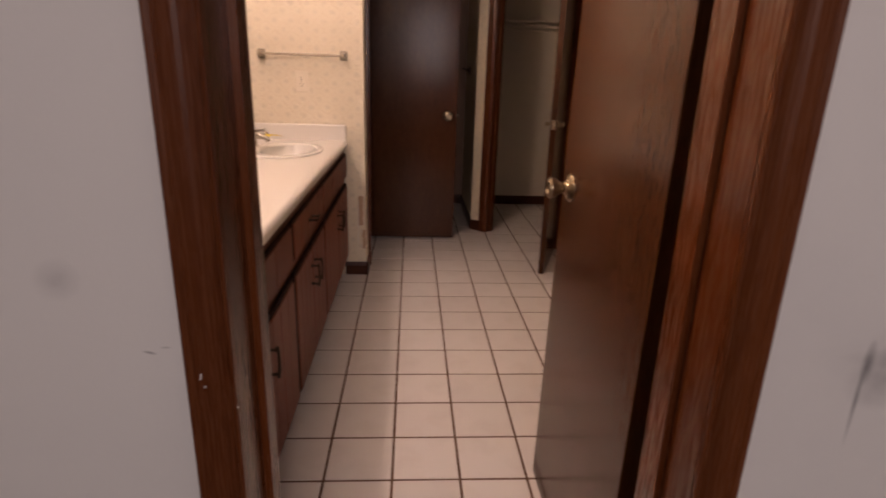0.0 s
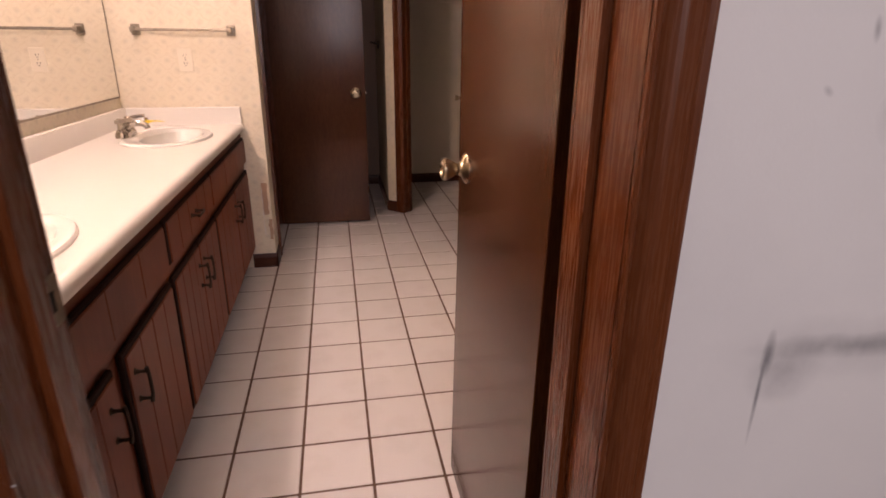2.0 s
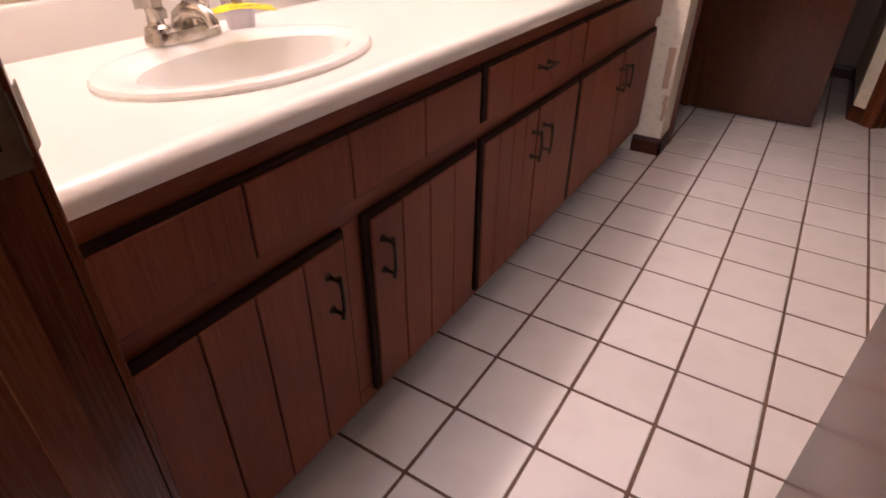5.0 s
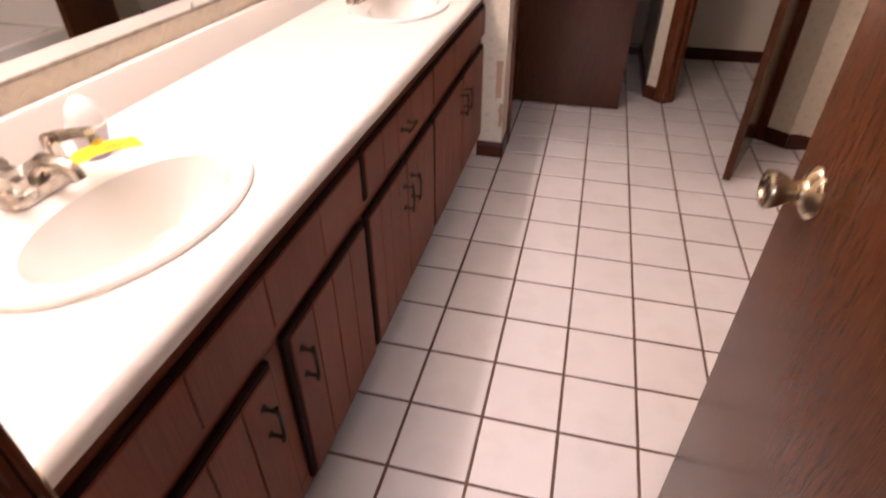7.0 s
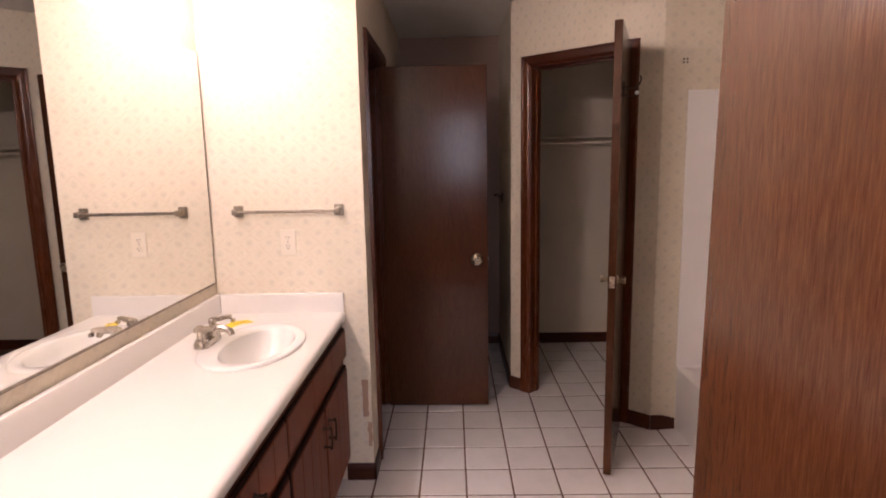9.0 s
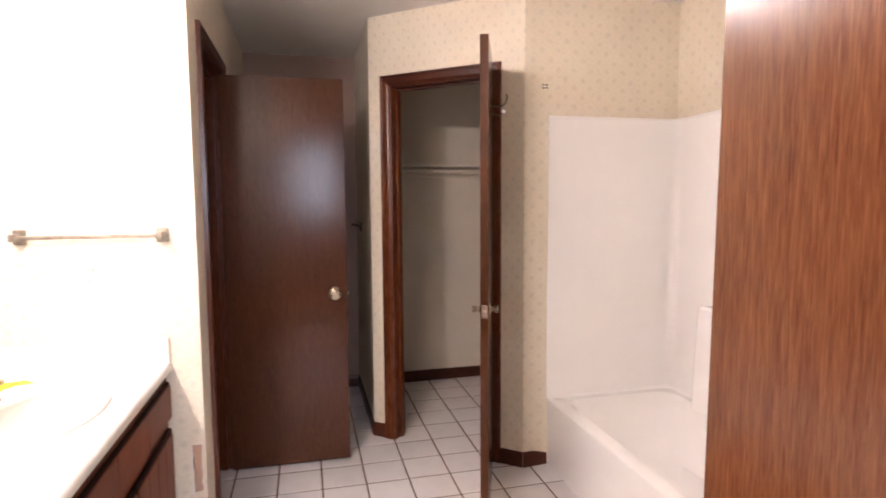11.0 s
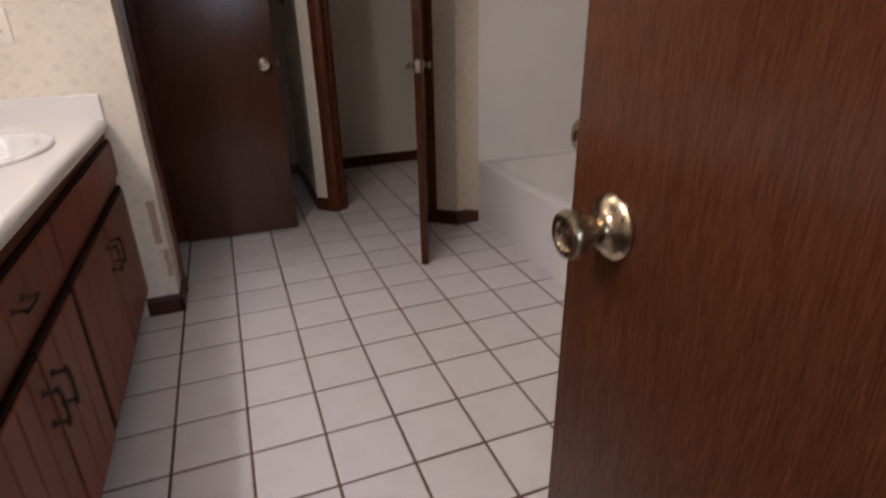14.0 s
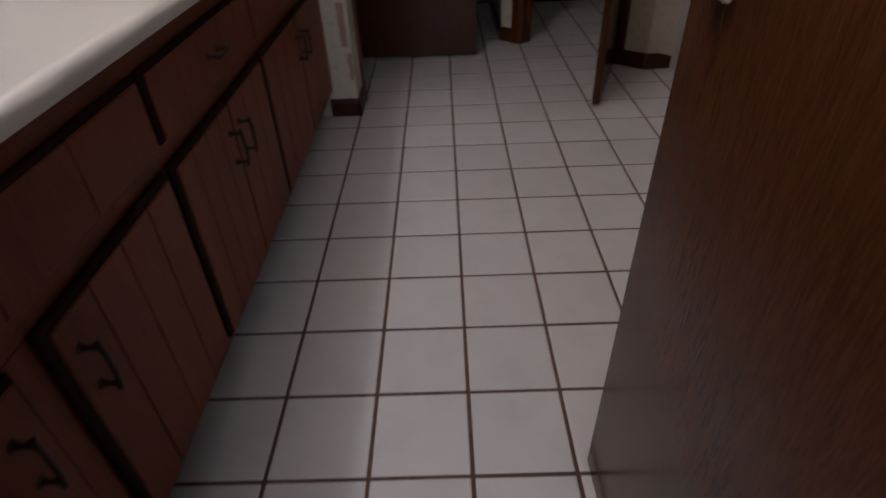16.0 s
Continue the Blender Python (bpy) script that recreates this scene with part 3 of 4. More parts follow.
def bail(parent, at, along, length=0.092, name="handle"):
    """A dark squared bail pull standing 26 mm off the face."""
    a, c = Vector(along), Vector(at)
    o = Vector((1, 0, 0))
    g = bmesh.new()
    tube(g, [c - a * length / 2 + o * 0.026, c - a * length * 0.25 + o * 0.030, c + a * length * 0.25 + o * 0.030, c + a * length / 2 + o * 0.026], [0.0052, 0.0042, 0.0042, 0.0052], 8)
    h = part(name, g, "bronze", parent, "dark bronze pull", True)
    for s in (-1, 1):
        q = c + a * (s * length * 0.40)
        part("post", tube(bmesh.new(), [q, q + o * 0.012, q + o * 0.027], [0.0065, 0.004, 0.0045], 8), "bronze", h, smooth=True)
        part("foot", lathe(bmesh.new(), q, (1, 0, 0), [(0, 0.001), (0, 0.009), (0.003, 0.007), (0.003, 0.001)], 10), "bronze", h)


def front(name, y0, y1, z0, z1, planks, handle=None, gaps=(1, 1, 1)):
    """A cabinet front of upright planks on a dark backing that shows as a lip round it."""
    d = part(name, bx((FX - 0.003, y0, z0), (FX + 0.0105, y1, z1), 0.003, 1), "gap_shade", vanity, "plank door with dark bevelled lip" if "door" in name else "flat plank drawer front")
    l, r, t = (0.013 * k + 0.003 for k in gaps)
    w = (y1 - y0 - l - r) / planks
    for i in range(planks):
        a = y0 + l + w * i
        part("plank", bx((FX + 0.004, a + 0.0012, z0 + 0.004), (FX + 0.0145 + random.uniform(-0.0004, 0.0004), a + w - 0.0012, z1 - t), 0.0022, 1), "cabinet_wood", d)
    if handle:
        y, z, along = handle
        bail(d, (FX + 0.0145, y, z), along, 0.075 if along[1] else 0.092)
    return d


UP, SIDE = (0, 0, 1), (0, 1, 0)
ZD0, ZD1, ZP0, ZP1 = 0.128, 0.582, 0.622, 0.758
front("cabinet_door", YB + 0.06, -0.204, ZD0, ZD1, 4, (-0.258, 0.475, UP), (0, 0.2, 1))
front("cabinet_door", -0.151, 0.272, ZD0, ZD1, 4, (-0.104, 0.475, UP), (1, 0.2, 1))
front("cabinet_door", 0.292, 0.622, ZD0, ZD1, 4, (0.588, 0.470, UP), (1, 0, 1))
front("cabinet_door", 0.626, 0.932, ZD0, ZD1, 3, (0.662, 0.470, UP), (0, 0.2, 1))
front("cabinet_door", 0.946, 1.400, ZD0, ZD1, 4, (1.365, 0.470, UP), (1, 0, 1))
front("cabinet_door", 1.404, 1.852, ZD0, ZD1, 4, (1.440, 0.470, UP), (0.6, 0.2, 1))
front("drawer_front", YB + 0.06, 0.278, ZP0, ZP1, 4, None, (0, 0, 0.6))
front("drawer_front", 0.292, 0.932, ZP0, ZP1, 5, (0.615, 0.69, SIDE), (1.2, 0, 0.6))
front("drawer_front", 0.938, 1.852, ZP0, ZP1, 3, None, (0.3, 0, 0.6))

for z in (0.215, 0.505):
    part("cabinet_hinge", bx((FX - 0.003, 0.273, z - 0.022), (FX + 0.006, 0.281, z + 0.022), 0.002), "bronze", vanity, "dark bronze hinge")
S1, S2, SX = -0.146, 1.385, -0.365      # sink centres along the worktop, and across
RA, RB = 0.272, 0.184                   # rim half-length along y, half-depth along x
CF = -0.108                             # worktop's front edge
worktop = thing("worktop", "off-white laminate worktop with a rounded front edge and backsplash", "worktop", (XW + 0.3, 0.6, CU))
g = bmesh.new()
xb, xf = XW + 0.022, CF - 0.026


def plain(y0, y1):
    g.faces.new([g.verts.new(p) for p in ((xb, y0, CT), (xf, y0, CT), (xf, y1, CT), (xb, y1, CT))])


def holed(yc, half):
    n = 48
    inner, outer = [], []
    for k in range(n):
        t = k * math.tau / n
        c, s = math.cos(t), math.sin(t)
        inner.append(g.verts.new((SX + RB * 0.90 * c, yc + RA * 0.92 * s, CT)))
        m = min((xf - SX) / c if c > 1e-6 else 1e9, (xb - SX) / c if c < -1e-6 else 1e9, half / abs(s) if abs(s) > 1e-6 else 1e9)
        outer.append(g.verts.new((SX + m * c, yc + m * s, CT)))
    for cx, cy in ((xf, yc + half), (xf, yc - half), (xb, yc + half), (xb, yc - half)):
        near_v = min(outer, key=lambda v: (v.co.x - cx) ** 2 + (v.co.y - cy) ** 2)
        near_v.co.x, near_v.co.y = cx, cy
    for k in range(n):
        g.faces.new((inner[k], outer[k], outer[(k + 1) % n], inner[(k + 1) % n]))


h = 0.296
plain(YB + 0.003, S1 - h)
holed(S1, h)
plain(S1 + h, S2 - h)
holed(S2, h)
plain(S2 + h, YV - 0.003)
bmesh.ops.remove_doubles(g, verts=g.verts, dist=0.0005)
part("top", g, "laminate", worktop)
g = bmesh.new()
prof = [(xf, CT), (CF - 0.018, CT - 0.0008), (CF - 0.011, CT - 0.0035), (CF - 0.0055, CT - 0.0080), (CF - 0.0015, CT - 0.0140), (CF, CT - 0.0205), (CF, CU + 0.007), (CF - 0.002, CU + 0.002), (CF - 0.006, CU), (CF - 0.03, CU), (CF - 0.03, CT - 0.012)]
rings(g, [[(x, y, z) for x, z in prof] for y in (YB + 0.003, YV - 0.003)])
part("front_edge", g, "laminate", worktop, smooth=True)
g = bmesh.new()
prof = [(XW + 0.002, CT - 0.03), (XW + 0.022, CT - 0.03), (XW + 0.022, CT + 0.002), (XW + 0.021, CT + 0.080), (XW + 0.017, CT + 0.087), (XW + 0.010, CT + 0.089), (XW + 0.002, CT + 0.089)]
rings(g, [[(x, y, z) for x, z in prof] for y in (YB + 0.003, YV - 0.003)])
part("backsplash", g, "laminate", worktop, smooth=True)
part("side_splash", bx((XW + 0.0225, YV - 0.020, CT - 0.02), (CF - 0.006, YV - 0.001, CT + 0.089), 0.004), "laminate", worktop)


def sink(yc):
    base = thing("sink", "oval off-white drop-in washbasin set into the worktop", "sink", (SX, yc, CT), "sinks in the worktop")
    n = 56

    def ell(a, b, z, dx=0.0):
        return [(SX + dx + b * math.cos(k * math.tau / n), yc + a * math.sin(k * math.tau / n), z) for k in range(n)]
    g = bmesh.new()
    rings(g, [ell(RA, RB, CT + 0.0005), ell(RA, RB, CT + 0.006), ell(RA - 0.004, RB - 0.004, CT + 0.011), ell(RA - 0.012, RB - 0.012, CT + 0.0125), ell(RA - 0.024, RB - 0.022, CT + 0.0115, 0.002),
              ell(RA - 0.050, RB - 0.048, CT + 0.009, 0.010), ell(RA - 0.062, RB - 0.060, CT + 0.001, 0.015), ell(RA - 0.072, RB - 0.070, CT - 0.030, 0.017), ell(RA - 0.095, RB - 0.088, CT - 0.085, 0.016),
              ell(RA - 0.13, RB - 0.11, CT - 0.122, 0.010), ell(RA - 0.19, RB - 0.140, CT - 0.136, 0.004), ell(0.022, 0.022, CT - 0.139, 0)], False, False)
    b = part("basin", g, "porcelain", base, smooth=True)
    part("drain", lathe(bmesh.new(), (SX, yc, CT - 0.1395), (0, 0, 1), [(0, 0.001), (0, 0.024), (0.003, 0.022), (0.001, 0.014), (0.004, 0.012), (0.005, 0.001)], 20), "chrome", base, "chrome drain", True)


sink(S1)
sink(S2)


def faucet(yc, tag_turn):
    """Centreset tap: base, two posts with lever handles, a sloping spout and a yellow paper tag."""
    x0, z0 = XW + 0.164, CT + 0.0125
    base = thing("faucet", "worn chrome two-handle basin tap with a yellow tag", "faucet", (x0, yc, z0), "taps on the sinks")
    g = bmesh.new()
    pts = [(0.028 * math.cos(t), 0.052 + 0.026 * math.sin(t)) for t in [k * math.pi / 8 for k in range(9)]]
    pts += [(-x, -y) for x, y in pts]
    rings(g, [[(x0 + x * s, yc + y * s, z) for x, y in pts] for s, z in ((1, z0), (1.0, z0 + 0.012), (0.94, z0 + 0.022), (0.75, z0 + 0.026))])
    part("base", g, "chrome", base, smooth=True)
    for s in (-1, 1):
        q = (x0, yc + 0.052 * s, z0 + 0.022)
        hb = part("handle", lathe(bmesh.new(), q, (0, 0, 1), [(0, 0.001), (0, 0.023), (0.008, 0.022), (0.013, 0.015), (0.034, 0.013), (0.040, 0.015), (0.056, 0.015), (0.060, 0.012), (0.061, 0.001)], 20), "chrome", base, "worn chrome lever handle", True)
        g = bmesh.new()
        spine = [(-0.014, 0.048, 0.013, 0.008), (0.016, 0.053, 0.012, 0.008), (0.046, 0.058, 0.010, 0.007), (0.062, 0.058, 0.010, 0.007), (0.068, 0.048, 0.009, 0.006), (0.068, 0.034, 0.008, 0.004)]
        rings(g, [[(x0 + u - (e if u > 0.064 else 0) * k, q[1] + s * (0.012 + 0.25 * max(u, 0)) + w * j, q[2] + z + (h2 * k if u <= 0.064 else 0)) for j, k in ((-1, -1), (1, -1), (1, 1), (-1, 1))]
                  for u, z, w, h2 in spine for e in (0.006,)])
        part("lever", g, "chrome", hb)
    g = bmesh.new()
    tube(g, [(x0 - 0.004, yc, z0 + 0.012), (x0 + 0.006, yc, z0 + 0.042), (x0 + 0.030, yc, z0 + 0.058), (x0 + 0.070, yc, z0 + 0.056), (x0 + 0.088, yc, z0 + 0.046), (x0 + 0.094, yc, z0 + 0.032)],
         [0.021, 0.019, 0.0165, 0.0140, 0.0125, 0.0115], 14)
    part("spout", g, "chrome", base, "sloping chrome spout", True)
    t = thing("paper_tag", "bright yellow paper tag hung on the tap", "tag", (x0 + 0.06, yc, z0 + 0.07), "tags on the taps")
    g = bmesh.new()
    m = pose(x0 + 0.060, yc + 0.028, z0 + 0.048, 0, 0, tag_turn)
    rows = 7
    top = []
    for i in range(rows + 1):
        s = i / rows
        z = 0.006 * math.sin(s * 4.2) + 0.004 * s
        top.append([(s * 0.115, -0.021 + 0.008 * (s < 0.05), z), (s * 0.115, 0.021 - 0.008 * (s < 0.05), z + 0.004)])
    for d in (0, 1):
        for a, b in zip(top, top[1:]):
            q = [Vector(a[0]), Vector(b[0]), Vector(b[1]), Vector(a[1])]
            g.faces.new([g.verts.new(m @ (v - Vector((0, 0, 0.0008 * d)))) for v in (q if d == 0 else reversed(q))])
    part("paper", g, "tag_yellow", t)
    for k in range(3):
        g = bmesh.new()
        box(g, (0.030 + 0.002 * k, -0.010 + 0.009 * k, 0.0085 - 0.0005 * k), (0.088 - 0.012 * k, -0.0075 + 0.009 * k, 0.0092 - 0.0005 * k))
        bmesh.ops.transform(g, matrix=m, verts=g.verts)
        part("print_line", g, "tag_print", t)


faucet(S1, 62)
faucet(S2, 58)

# bottle behind the near sink
bq = (XW + 0.135, S1 + 0.160, CT + 0.001)
bottle = thing("bottle", "squat cloudy white plastic bottle with a domed cap beside the tap", "bottle", bq)
g = lathe(bmesh.new(), bq, (0, 0, 1), [(0, 0.001), (0, 0.025), (0.003, 0.028), (0.030, 0.031), (0.055, 0.0345), (0.060, 0.035), (0.060, 0.001)], 28)
part("body", g, "label_blue", bottle, "pale lavender lower body", smooth=True)
part("collar", lathe(bmesh.new(), (bq[0], bq[1], bq[2] + 0.0602), (0, 0, 1), [(0, 0.001), (0, 0.0362), (0.002, 0.0368), (0.006, 0.0366), (0.007, 0.035), (0.007, 0.001)], 28), "plastic_white", bottle, smooth=True)
part("cap", lathe(bmesh.new(), (bq[0], bq[1], bq[2] + 0.0674), (0, 0, 1), [(0, 0.001), (0, 0.0345), (0.014, 0.0335), (0.028, 0.0300), (0.040, 0.0235), (0.048, 0.0150), (0.052, 0.007), (0.053, 0.001)], 28), "bottle_plastic", bottle, "cloudy domed cap", True)

# ---- mirror ----
mirror = thing("wall_mirror", "wide frameless wall mirror with a thin metal edge above the backsplash", "mirror", (XW, 0.6, 0.972))
part("glass", bx((XW + 0.001, YB + 0.02, 0.978), (XW + 0.006, YV - 0.014, 1.98)), "mirror_silver", mirror)
part("bottom_channel", bx((XW + 0.001, YB + 0.02, 0.970), (XW + 0.0095, YV - 0.014, 0.978), 0.001, 1), "aged_nickel", mirror)
part("end_channel", bx((XW + 0.001, YV - 0.014, 0.970), (XW + 0.008, YV - 0.010, 1.984), 0.001, 1), "aged_nickel", mirror)

# ---- towel bar and outlet on the wing wall ----
bar = thing("towel_rail", "worn nickel towel bar with square ends on the papered wall", "towel bar", (-0.35, YV, 1.271))
for x in (-0.568, -0.118):
    p = part("bracket", bx((x - 0.021, YV - 0.008, 1.271), (x + 0.021, YV - 0.0005, 1.323), 0.004), "aged_nickel", bar, "square worn nickel bracket")
    part("arm", bx((x - 0.012, YV - 0.062, 1.284), (x + 0.012, YV - 0.008, 1.310), 0.004), "aged_nickel", p)
part("bar", bx((-0.568, YV - 0.056, 1.290), (-0.118, YV - 0.042, 1.304), 0.003), "aged_nickel", bar)
outlet = thing("wall_outlet", "cream double wall outlet with its cover plate", "outlet", (-0.355, YV, 1.1550))
part("cover_plate", bx((-0.390, YV - 0.006, 1.0970), (-0.320, YV - 0.0005, 1.2110), 0.003), "plastic_cream", outlet)
for z in (1.1350, 1.1740):
    r = part("receptacle", lathe(bmesh.new(), (-0.355, YV - 0.0055, z), (0, -1, 0), [(0, 0.001), (0, 0.0165), (0.002, 0.016), (0.0022, 0.001)], 20), "plastic_cream", outlet)
    for dx in (-0.0065, 0.0065):
        part("slot", bx((-0.355 + dx - 0.0012, YV - 0.0084, z - 0.001), (-0.355 + dx + 0.0012, YV - 0.0074, z + 0.008)), "black_slot", r)
    part("ground_hole", lathe(bmesh.new(), (-0.355, YV - 0.0076, z - 0.008), (0, -1, 0), [(0, 0.001), (0, 0.0026), (0.0008, 0.0026), (0.0008, 0.001)], 8), "black_slot", r)
part("screw", lathe(bmesh.new(), (-0.355, YV - 0.006, 1.1545), (0, -1, 0), [(0, 0.001), (0, 0.0032), (0.001, 0.0025), (0.001, 0.001)], 10), "aged_nickel", outlet)


# torn wallpaper low on the wing wall
def torn(x0, x1, z0, z1, seed, mat="torn_paper"):
    rnd = random.Random(seed)
    g = bmesh.new()
    k = 9
    left = [(x0 + rnd.uniform(-0.004, 0.004), z0 + (z1 - z0) * i / k) for i in range(k + 1)]
    right = [(x1 + rnd.uniform(-0.005, 0.003), z0 + (z1 - z0) * i / k + rnd.uniform(-0.006, 0.006)) for i in range(k, -1, -1)]
    rings(g, [[(x, y, z) for x, z in left + right] for y in (YV - 0.0016, YV + 0.001)])
    o = part("torn_patch", g, mat, None)
    tagged(o, "torn brown strip where the wallpaper has come off", "wallpaper", "", "structure")


torn(-0.050, -0.022, 0.315, 0.50, 3)
torn(-0.030, -0.008, 0.17, 0.29, 5)
torn(-0.055, -0.048, 0.20, 0.47, 9, "raw_plaster")

# ---- bathtub and surround ----
tub = thing("bathtub", "off-white moulded bathtub with a plain front apron", "bathtub", (1.98, 1.58, 0))
TY0, TY1, TX1, TZ = 0.805, YT - 0.006, XR - 0.004, 0.362


def rrect(x0, y0, x1, y1, r, z, k=6):
    pts = []
    for cx, cy, a in ((x1 - r, y1 - r, 0), (x0 + r, y1 - r, 90), (x0 + r, y0 + r, 180), (x1 - r, y0 + r, 270)):
        pts += [(cx + r * math.cos(radians(a + 90 * i / k)), cy + r * math.sin(radians(a + 90 * i / k)), z) for i in range(k + 1)]
    return pts


g = bmesh.new()
rings(g, [rrect(XT + 0.008, TY0, TX1, TY1, 0.006, 0.0), rrect(XT + 0.004, TY0, TX1, TY1, 0.006, 0.05), rrect(XT, TY0, TX1, TY1, 0.008, TZ - 0.024), rrect(XT + 0.004, TY0, TX1, TY1, 0.010, TZ - 0.008),
          rrect(XT + 0.016, TY0, TX1, TY1, 0.02, TZ), rrect(XT + 0.075, TY0 + 0.07, TX1 - 0.05, TY1 - 0.06, 0.10, TZ - 0.003), rrect(XT + 0.092, TY0 + 0.09, TX1 - 0.066, TY1 - 0.075, 0.12, TZ - 0.03),
          rrect(XT + 0.115, TY0 + 0.13, TX1 - 0.09, TY1 - 0.13, 0.13, TZ - 0.22), rrect(XT + 0.16, TY0 + 0.2, TX1 - 0.14, TY1 - 0.24, 0.13, TZ - 0.30), rrect(XT + 0.25, TY0 + 0.35, TX1 - 0.24, TY1 - 0.4, 0.1, TZ - 0.31)])
part("body", g, "tub_acrylic", tub, smooth=True)
part("drain", lathe(bmesh.new(), (1.98, 1.15, TZ - 0.31), (0, 0, 1), [(0, 0.001), (0, 0.03), (0.004, 0.028), (0.004, 0.001)], 16), "chrome", tub)
sur = thing("tub_surround", "glossy off-white moulded wall surround above the bathtub", "tub surround", (2.3, 1.58, TZ))
r = 0.07
path = [(XT - 0.005, TY1 - 0.001), (TX1 - 0.02 - r, TY1 - 0.001)]
path += [(TX1 - 0.001 - r + r * math.sin(radians(a)), TY1 - 0.001 - r + r * math.cos(radians(a))) for a in range(0, 91, 10)]
path += [(TX1 - 0.001 - r + r * math.cos(radians(a)), TY0 + 0.001 + r - r * math.sin(radians(a))) for a in range(0, 91, 10)]
path += [(XT - 0.005, TY0 + 0.001)]
g = bmesh.new()
loops = []
for i, (x, y) in enumerate(path):
    a, b = Vector(path[max(i - 1, 0)]), Vector(path[min(i + 1, len(path) - 1)])
    d = (b - a).normalized()
    n = Vector((d.y, -d.x))
    sec = [(0.0, TZ + 0.001), (0.024, TZ + 0.001), (0.014, TZ + 0.012), (0.012, TZ + 0.04), (0.012, 1.815), (0.018, 1.824), (0.016, 1.838), (0.0, 1.840)]
    loops.append([(x + n.x * u, y + n.y * u, z) for u, z in sec])
rings(g, loops)
part("panel", g, "tub_acrylic", sur, smooth=True)
g = bmesh.new()
rings(g, [rrect(TX1 - 0.112, 1.40, TX1 - 0.008, 2.06, 0.045, TZ + 0.001), rrect(TX1 - 0.106, 1.405, TX1 - 0.008, 2.055, 0.045, 0.60), rrect(TX1 - 0.096, 1.41, TX1 - 0.008, 2.05, 0.042, 0.85),
          rrect(TX1 - 0.090, 1.416, TX1 - 0.008, 2.044, 0.038, 0.872), rrect(TX1 - 0.075, 1.43, TX1 - 0.008, 2.03, 0.032, 0.880)])
part("moulded_shelf", g, "tub_acrylic", sur, smooth=True)
gb = part("grab_bar", tube(bmesh.new(), [(TX1 - 0.122, 1.52, 0.735), (TX1 - 0.122, 1.83, 0.735)], 0.009, 12), "chrome", sur, "short bright grab bar", True)
part("grab_bar", tube(bmesh.new(), [(TX1 - 0.122, 1.52, 0.680), (TX1 - 0.122, 1.83, 0.680)], 0.009, 12), "chrome", sur, "short bright grab bar", True)
for y in (1.54, 1.81):
    part("bar_end", tube(bmesh.new(), [(TX1 - 0.122, y, 0.680), (TX1 - 0.085, y, 0.680)], 0.011, 10), "plastic_white", gb, smooth=True)
    part("bar_end", tube(bmesh.new(), [(TX1 - 0.122, y, 0.735), (TX1 - 0.085, y, 0.735)], 0.011, 10), "plastic_white", gb, smooth=True)
g = bmesh.new()
anch = thing("wall_anchors", "cluster of small dark screw holes in the wallpaper", "screw holes", (1.579, 2.3465, 1.983))
for dx, dz in ((-0.009, 0.008), (0.009, 0.008), (-0.009, -0.008), (0.009, -0.008)):
    part("hole", lathe(bmesh.new(), (1.579 + dx, 2.3445, 1.983 + dz), (0, -1, 0), [(-0.004, 0.001), (-0.004, 0.0045), (0.0025, 0.0045), (0.0025, 0.001)], 8), "black_slot", anch)


# ---- hooks ----
def coat_hook(at, out, wire="nickel_wire"):
    """Double coat hook: back plate, a long upper hook and a short lower one with white ball ends."""
    q, o = Vector(at), Vector(out).normalized()
    z = Vector((0, 0, 1))
    base = thing("coat_hook", "double bronze coat hook with white porcelain ball ends", "coat hook", at, "hooks on the doors")
    s = o.cross(z)
    g = bmesh.new()
    rings(g, [[q + s * (0.011 * i * k) + z * (0.034 * j * k) + o * d for i, j in ((-1, -1), (1, -1), (1, 1), (-1, 1))] for d, k in ((0.0005, 1.0), (0.004, 1.0), (0.006, 0.8))])
    part("plate", g, "bronze", base)
    up = [q + o * 0.005 + z * 0.012, q + o * 0.022 + z * 0.004, q + o * 0.046 + z * 0.004, q + o * 0.066 + z * 0.018, q + o * 0.074 + z * 0.040, q + o * 0.070 + z * 0.056]
    part("upper_hook", tube(bmesh.new(), up, [0.005, 0.004, 0.0036, 0.0036, 0.0036, 0.0034], 10), wire, base, smooth=True)
    lo = [q + o * 0.005 - z * 0.020, q + o * 0.024 - z * 0.032, q + o * 0.042 - z * 0.032, q + o * 0.054 - z * 0.022]
    part("lower_hook", tube(bmesh.new(), lo, [0.005, 0.004, 0.0036, 0.0036], 10), wire, base, smooth=True)
    for e in (lo[-1] + o * 0.003 + z * 0.006,):
        g = bmesh.new()
        bmesh.ops.create_uvsphere(g, u_segments=12, v_segments=8, radius=0.0095)
        bmesh.ops.translate(g, verts=g.verts, vec=e)
        part("ball", g, "porcelain", base, "white porcelain ball", True)


# a second open door stands behind the bathroom door
linen, LQ, LW = flush_door("linen_door", "dark red-brown flush door standing open behind the bathroom door", (0.891, -0.53), (0.860, 0.225), -1, backset=0.034, zknob=0.985)
coat_hook((0.8604, 0.203, 1.724), (-1, 0, 0))
ck = CQ @ Vector((CW - 0.10, 0.0355, 1.80))
coat_hook(ck, CQ.to_3x3() @ Vector((0, 1, 0)), "bronze")

# ---- closet shelf and rod ----
cs = thing("closet_shelf", "painted closet shelf with a hanging rod below", "shelf", (1.5, YE, 1.66))
part("board", bx((D0.x + 0.10, 3.70, 1.660), (XR - 0.01, YE - 0.002, 1.675), 0.003, 1), "closet_paint", cs)
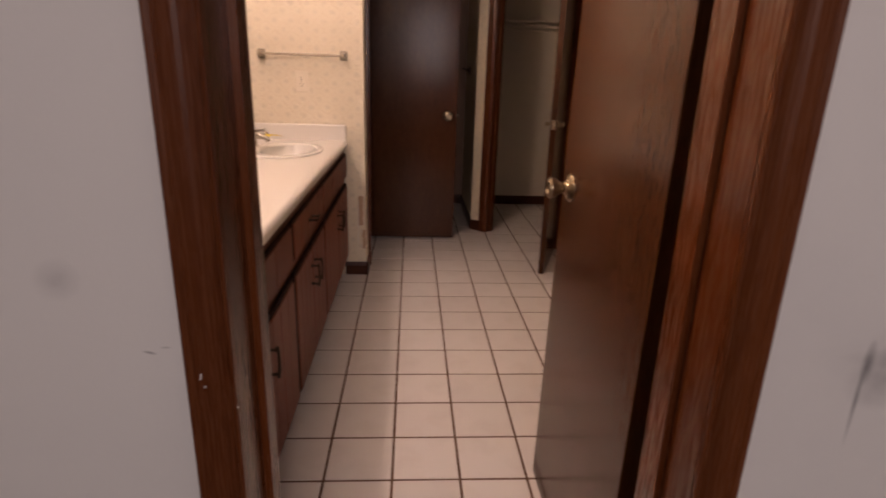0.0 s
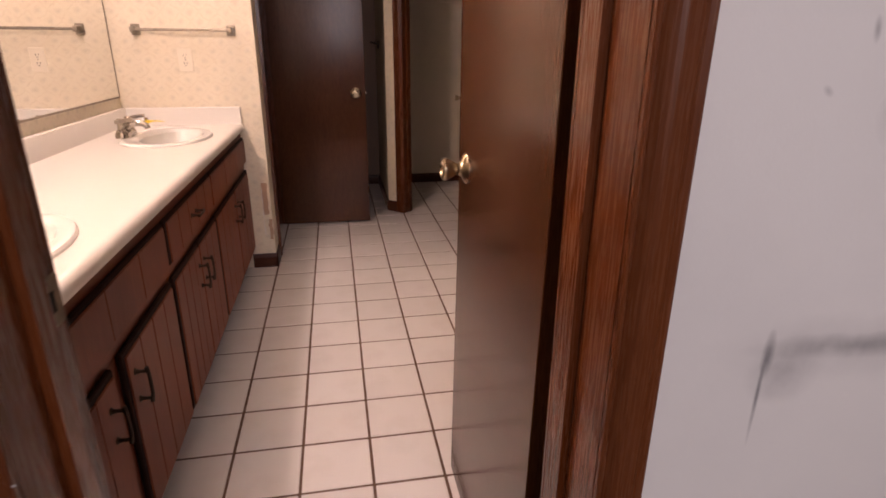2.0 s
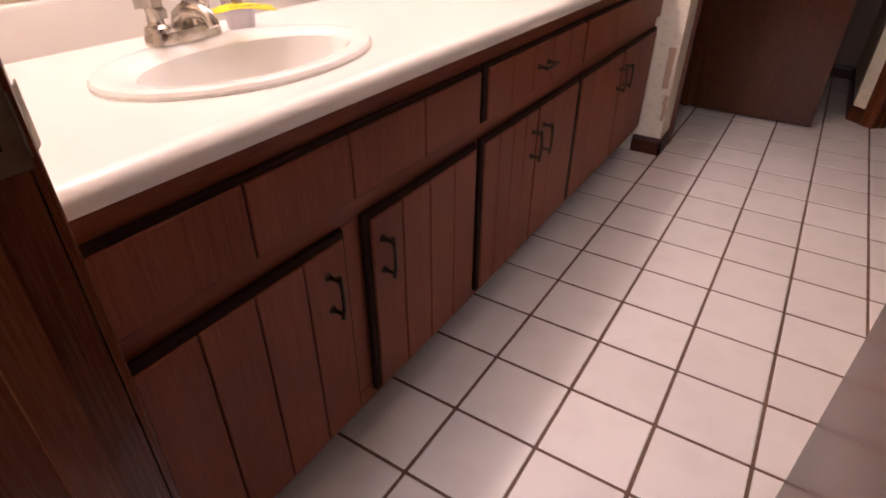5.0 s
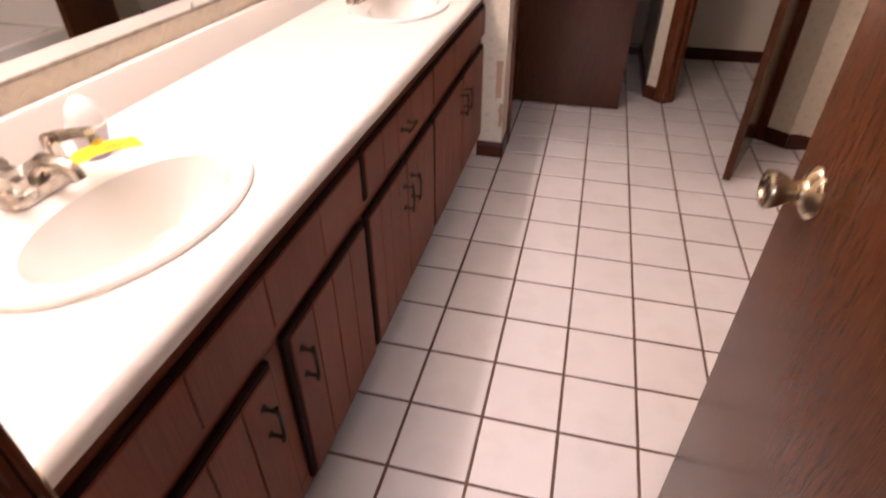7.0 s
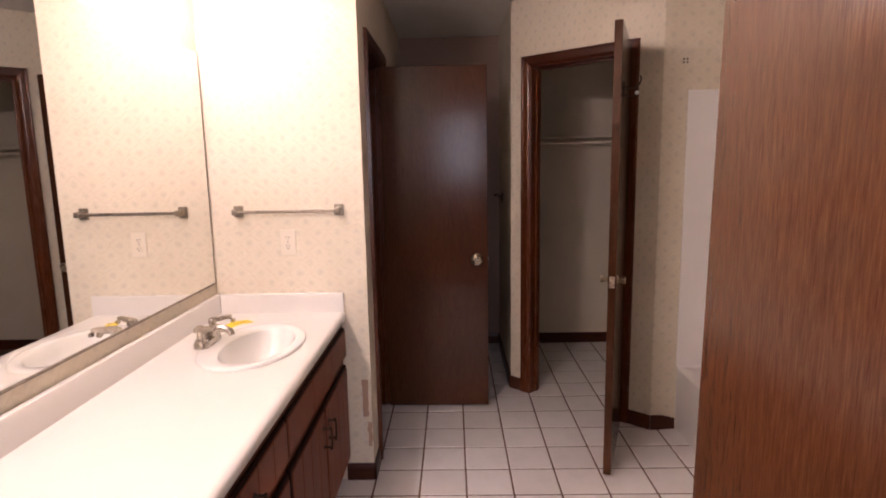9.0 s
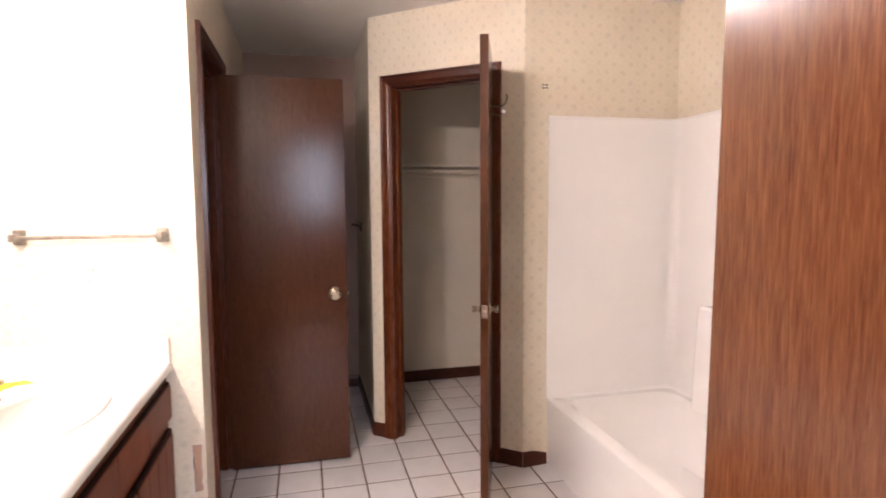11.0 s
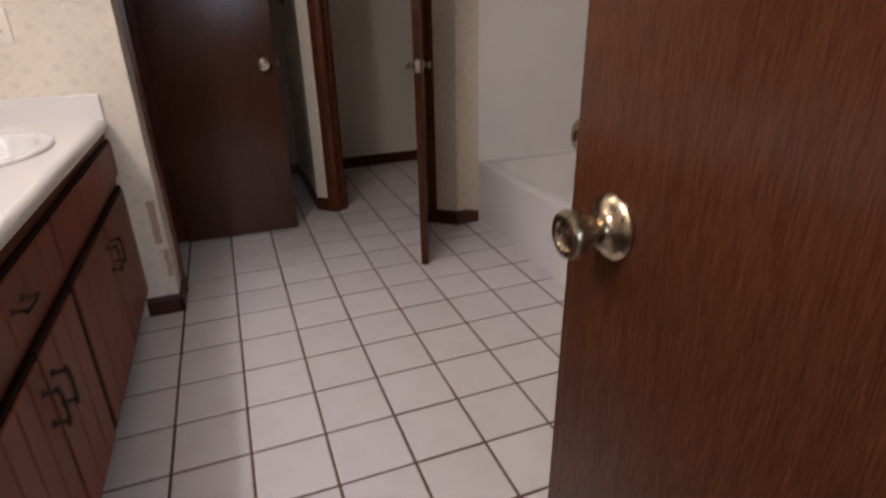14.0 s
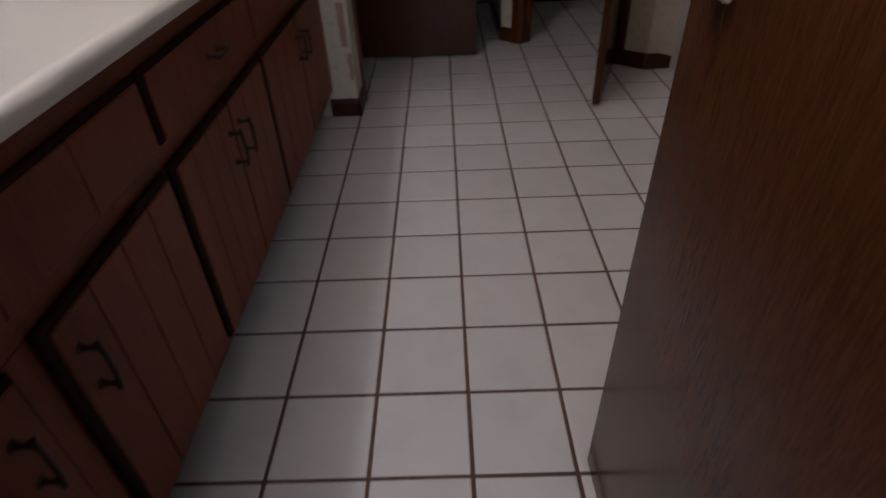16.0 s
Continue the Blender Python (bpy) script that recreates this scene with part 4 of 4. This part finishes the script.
part("cleat", bx((D0.x + 0.10, YE - 0.022, 1.585), (XR - 0.01, YE - 0.002, 1.654), 0.002, 1), "closet_paint", cs)
part("rod", tube(bmesh.new(), [(D0.x + 0.10, 3.78, 1.625), (XR - 0.01, 3.78, 1.625)], 0.012, 12), "closet_paint", cs, "painted hanging rod", True)

# ---- corridor: paper holder arm, ceiling spot ----
tp = thing("paper_holder", "small dark bronze holder on the corridor wall", "paper holder", (D0.x, 3.55, 1.24))
part("plate", bx((D0.x - 0.008, 3.51, 1.205), (D0.x - 0.0005, 3.59, 1.265), 0.003), "bronze", tp)
part("arm", tube(bmesh.new(), [(D0.x - 0.008, 3.55, 1.24), (D0.x - 0.05, 3.55, 1.252), (D0.x - 0.062, 3.50, 1.252)], [0.010, 0.008, 0.009], 10), "bronze", tp, smooth=True)
spot = thing("ceiling_spotlight", "small unlit white cone spotlight hung from the ceiling", "lamp", (0.86, 1.85, CEIL))
part("ceiling_plate", lathe(bmesh.new(), (0.86, 1.85, CEIL - 0.0005), (0, 0, -1), [(0, 0.001), (0, 0.045), (0.012, 0.042), (0.018, 0.012), (0.018, 0.001)], 20), "plastic_white", spot, smooth=True)
part("shade", lathe(bmesh.new(), (0.86, 1.85, CEIL - 0.018), (0, 0, -1), [(0, 0.001), (0, 0.012), (0.03, 0.018), (0.06, 0.024), (0.155, 0.037), (0.158, 0.036), (0.15, 0.031), (0.15, 0.001)], 22), "plastic_white", spot, "white cone shade", True)
part("bulb", lathe(bmesh.new(), (0.86, 1.85, CEIL - 0.167), (0, 0, -1), [(0, 0.001), (0, 0.024), (0.006, 0.022), (0.012, 0.014), (0.014, 0.001)], 16), "aged_nickel", spot, "dull grey lamp face", True)

# ---- strike plate on the entry jamb, marks on the bedroom wall ----
strike = thing("strike_plate", "aged brass strike plate in the entry door jamb", "strike plate", (DX0, YB - 0.022, 0.97))
part("plate", bx((DX0 + 0.0003, YB - 0.048, 0.922), (DX0 + 0.0022, YB + 0.002, 0.984), 0.0009, 1), "strike_brass", strike)
lip = bmesh.new()
rings(lip, [[(DX0 + 0.0022 - u * 0.9 - d, YB + 0.002 + u, z) for u, d in ((0, 0), (0.008, 0.001), (0.016, 0.006), (0.020, 0.012), (0.018, 0.013), (0.014, 0.0075), (0.007, 0.0028), (0, 0.0018))] for z in (0.930, 0.976)])
part("lip", lip, "strike_brass", strike, "bent brass lip", True)
part("latch_hole", bx((DX0 + 0.0018, YB - 0.036, 0.940), (DX0 + 0.0028, YB - 0.013, 0.966), 0.0004, 1), "black_slot", strike)
for z in (0.929, 0.977):
    part("screw", lathe(bmesh.new(), (DX0 + 0.0018, YB - 0.024, z), (1, 0, 0), [(0, 0.001), (0, 0.0035), (0.001, 0.003), (0.001, 0.001)], 10), "bronze", strike)

# ---- floor tiles ----
g = bmesh.new()
box(g, (-0.104, -0.104, -0.008), (0.104, 0.104, 0.0), 0.0025, 1)
TILE = mesh_of("tile", g, "tile_glaze")
for i in range(-1, 10):
    for j in range(-4, 19):
        x, y = (i + 0.5) * PITCH, (j + 0.5) * PITCH
        if x > XT + 0.1 and y < YT + 0.3 or x > 1.95 or y > YE:
            continue
        o = new("tile", TILE)
        o.location = (x, y, random.uniform(-0.0006, 0.0006))
        o.parent = floor
        o.rotation_euler = (0, 0, radians(random.choice((0, 90, 180, 270)) + random.uniform(-0.15, 0.15)))
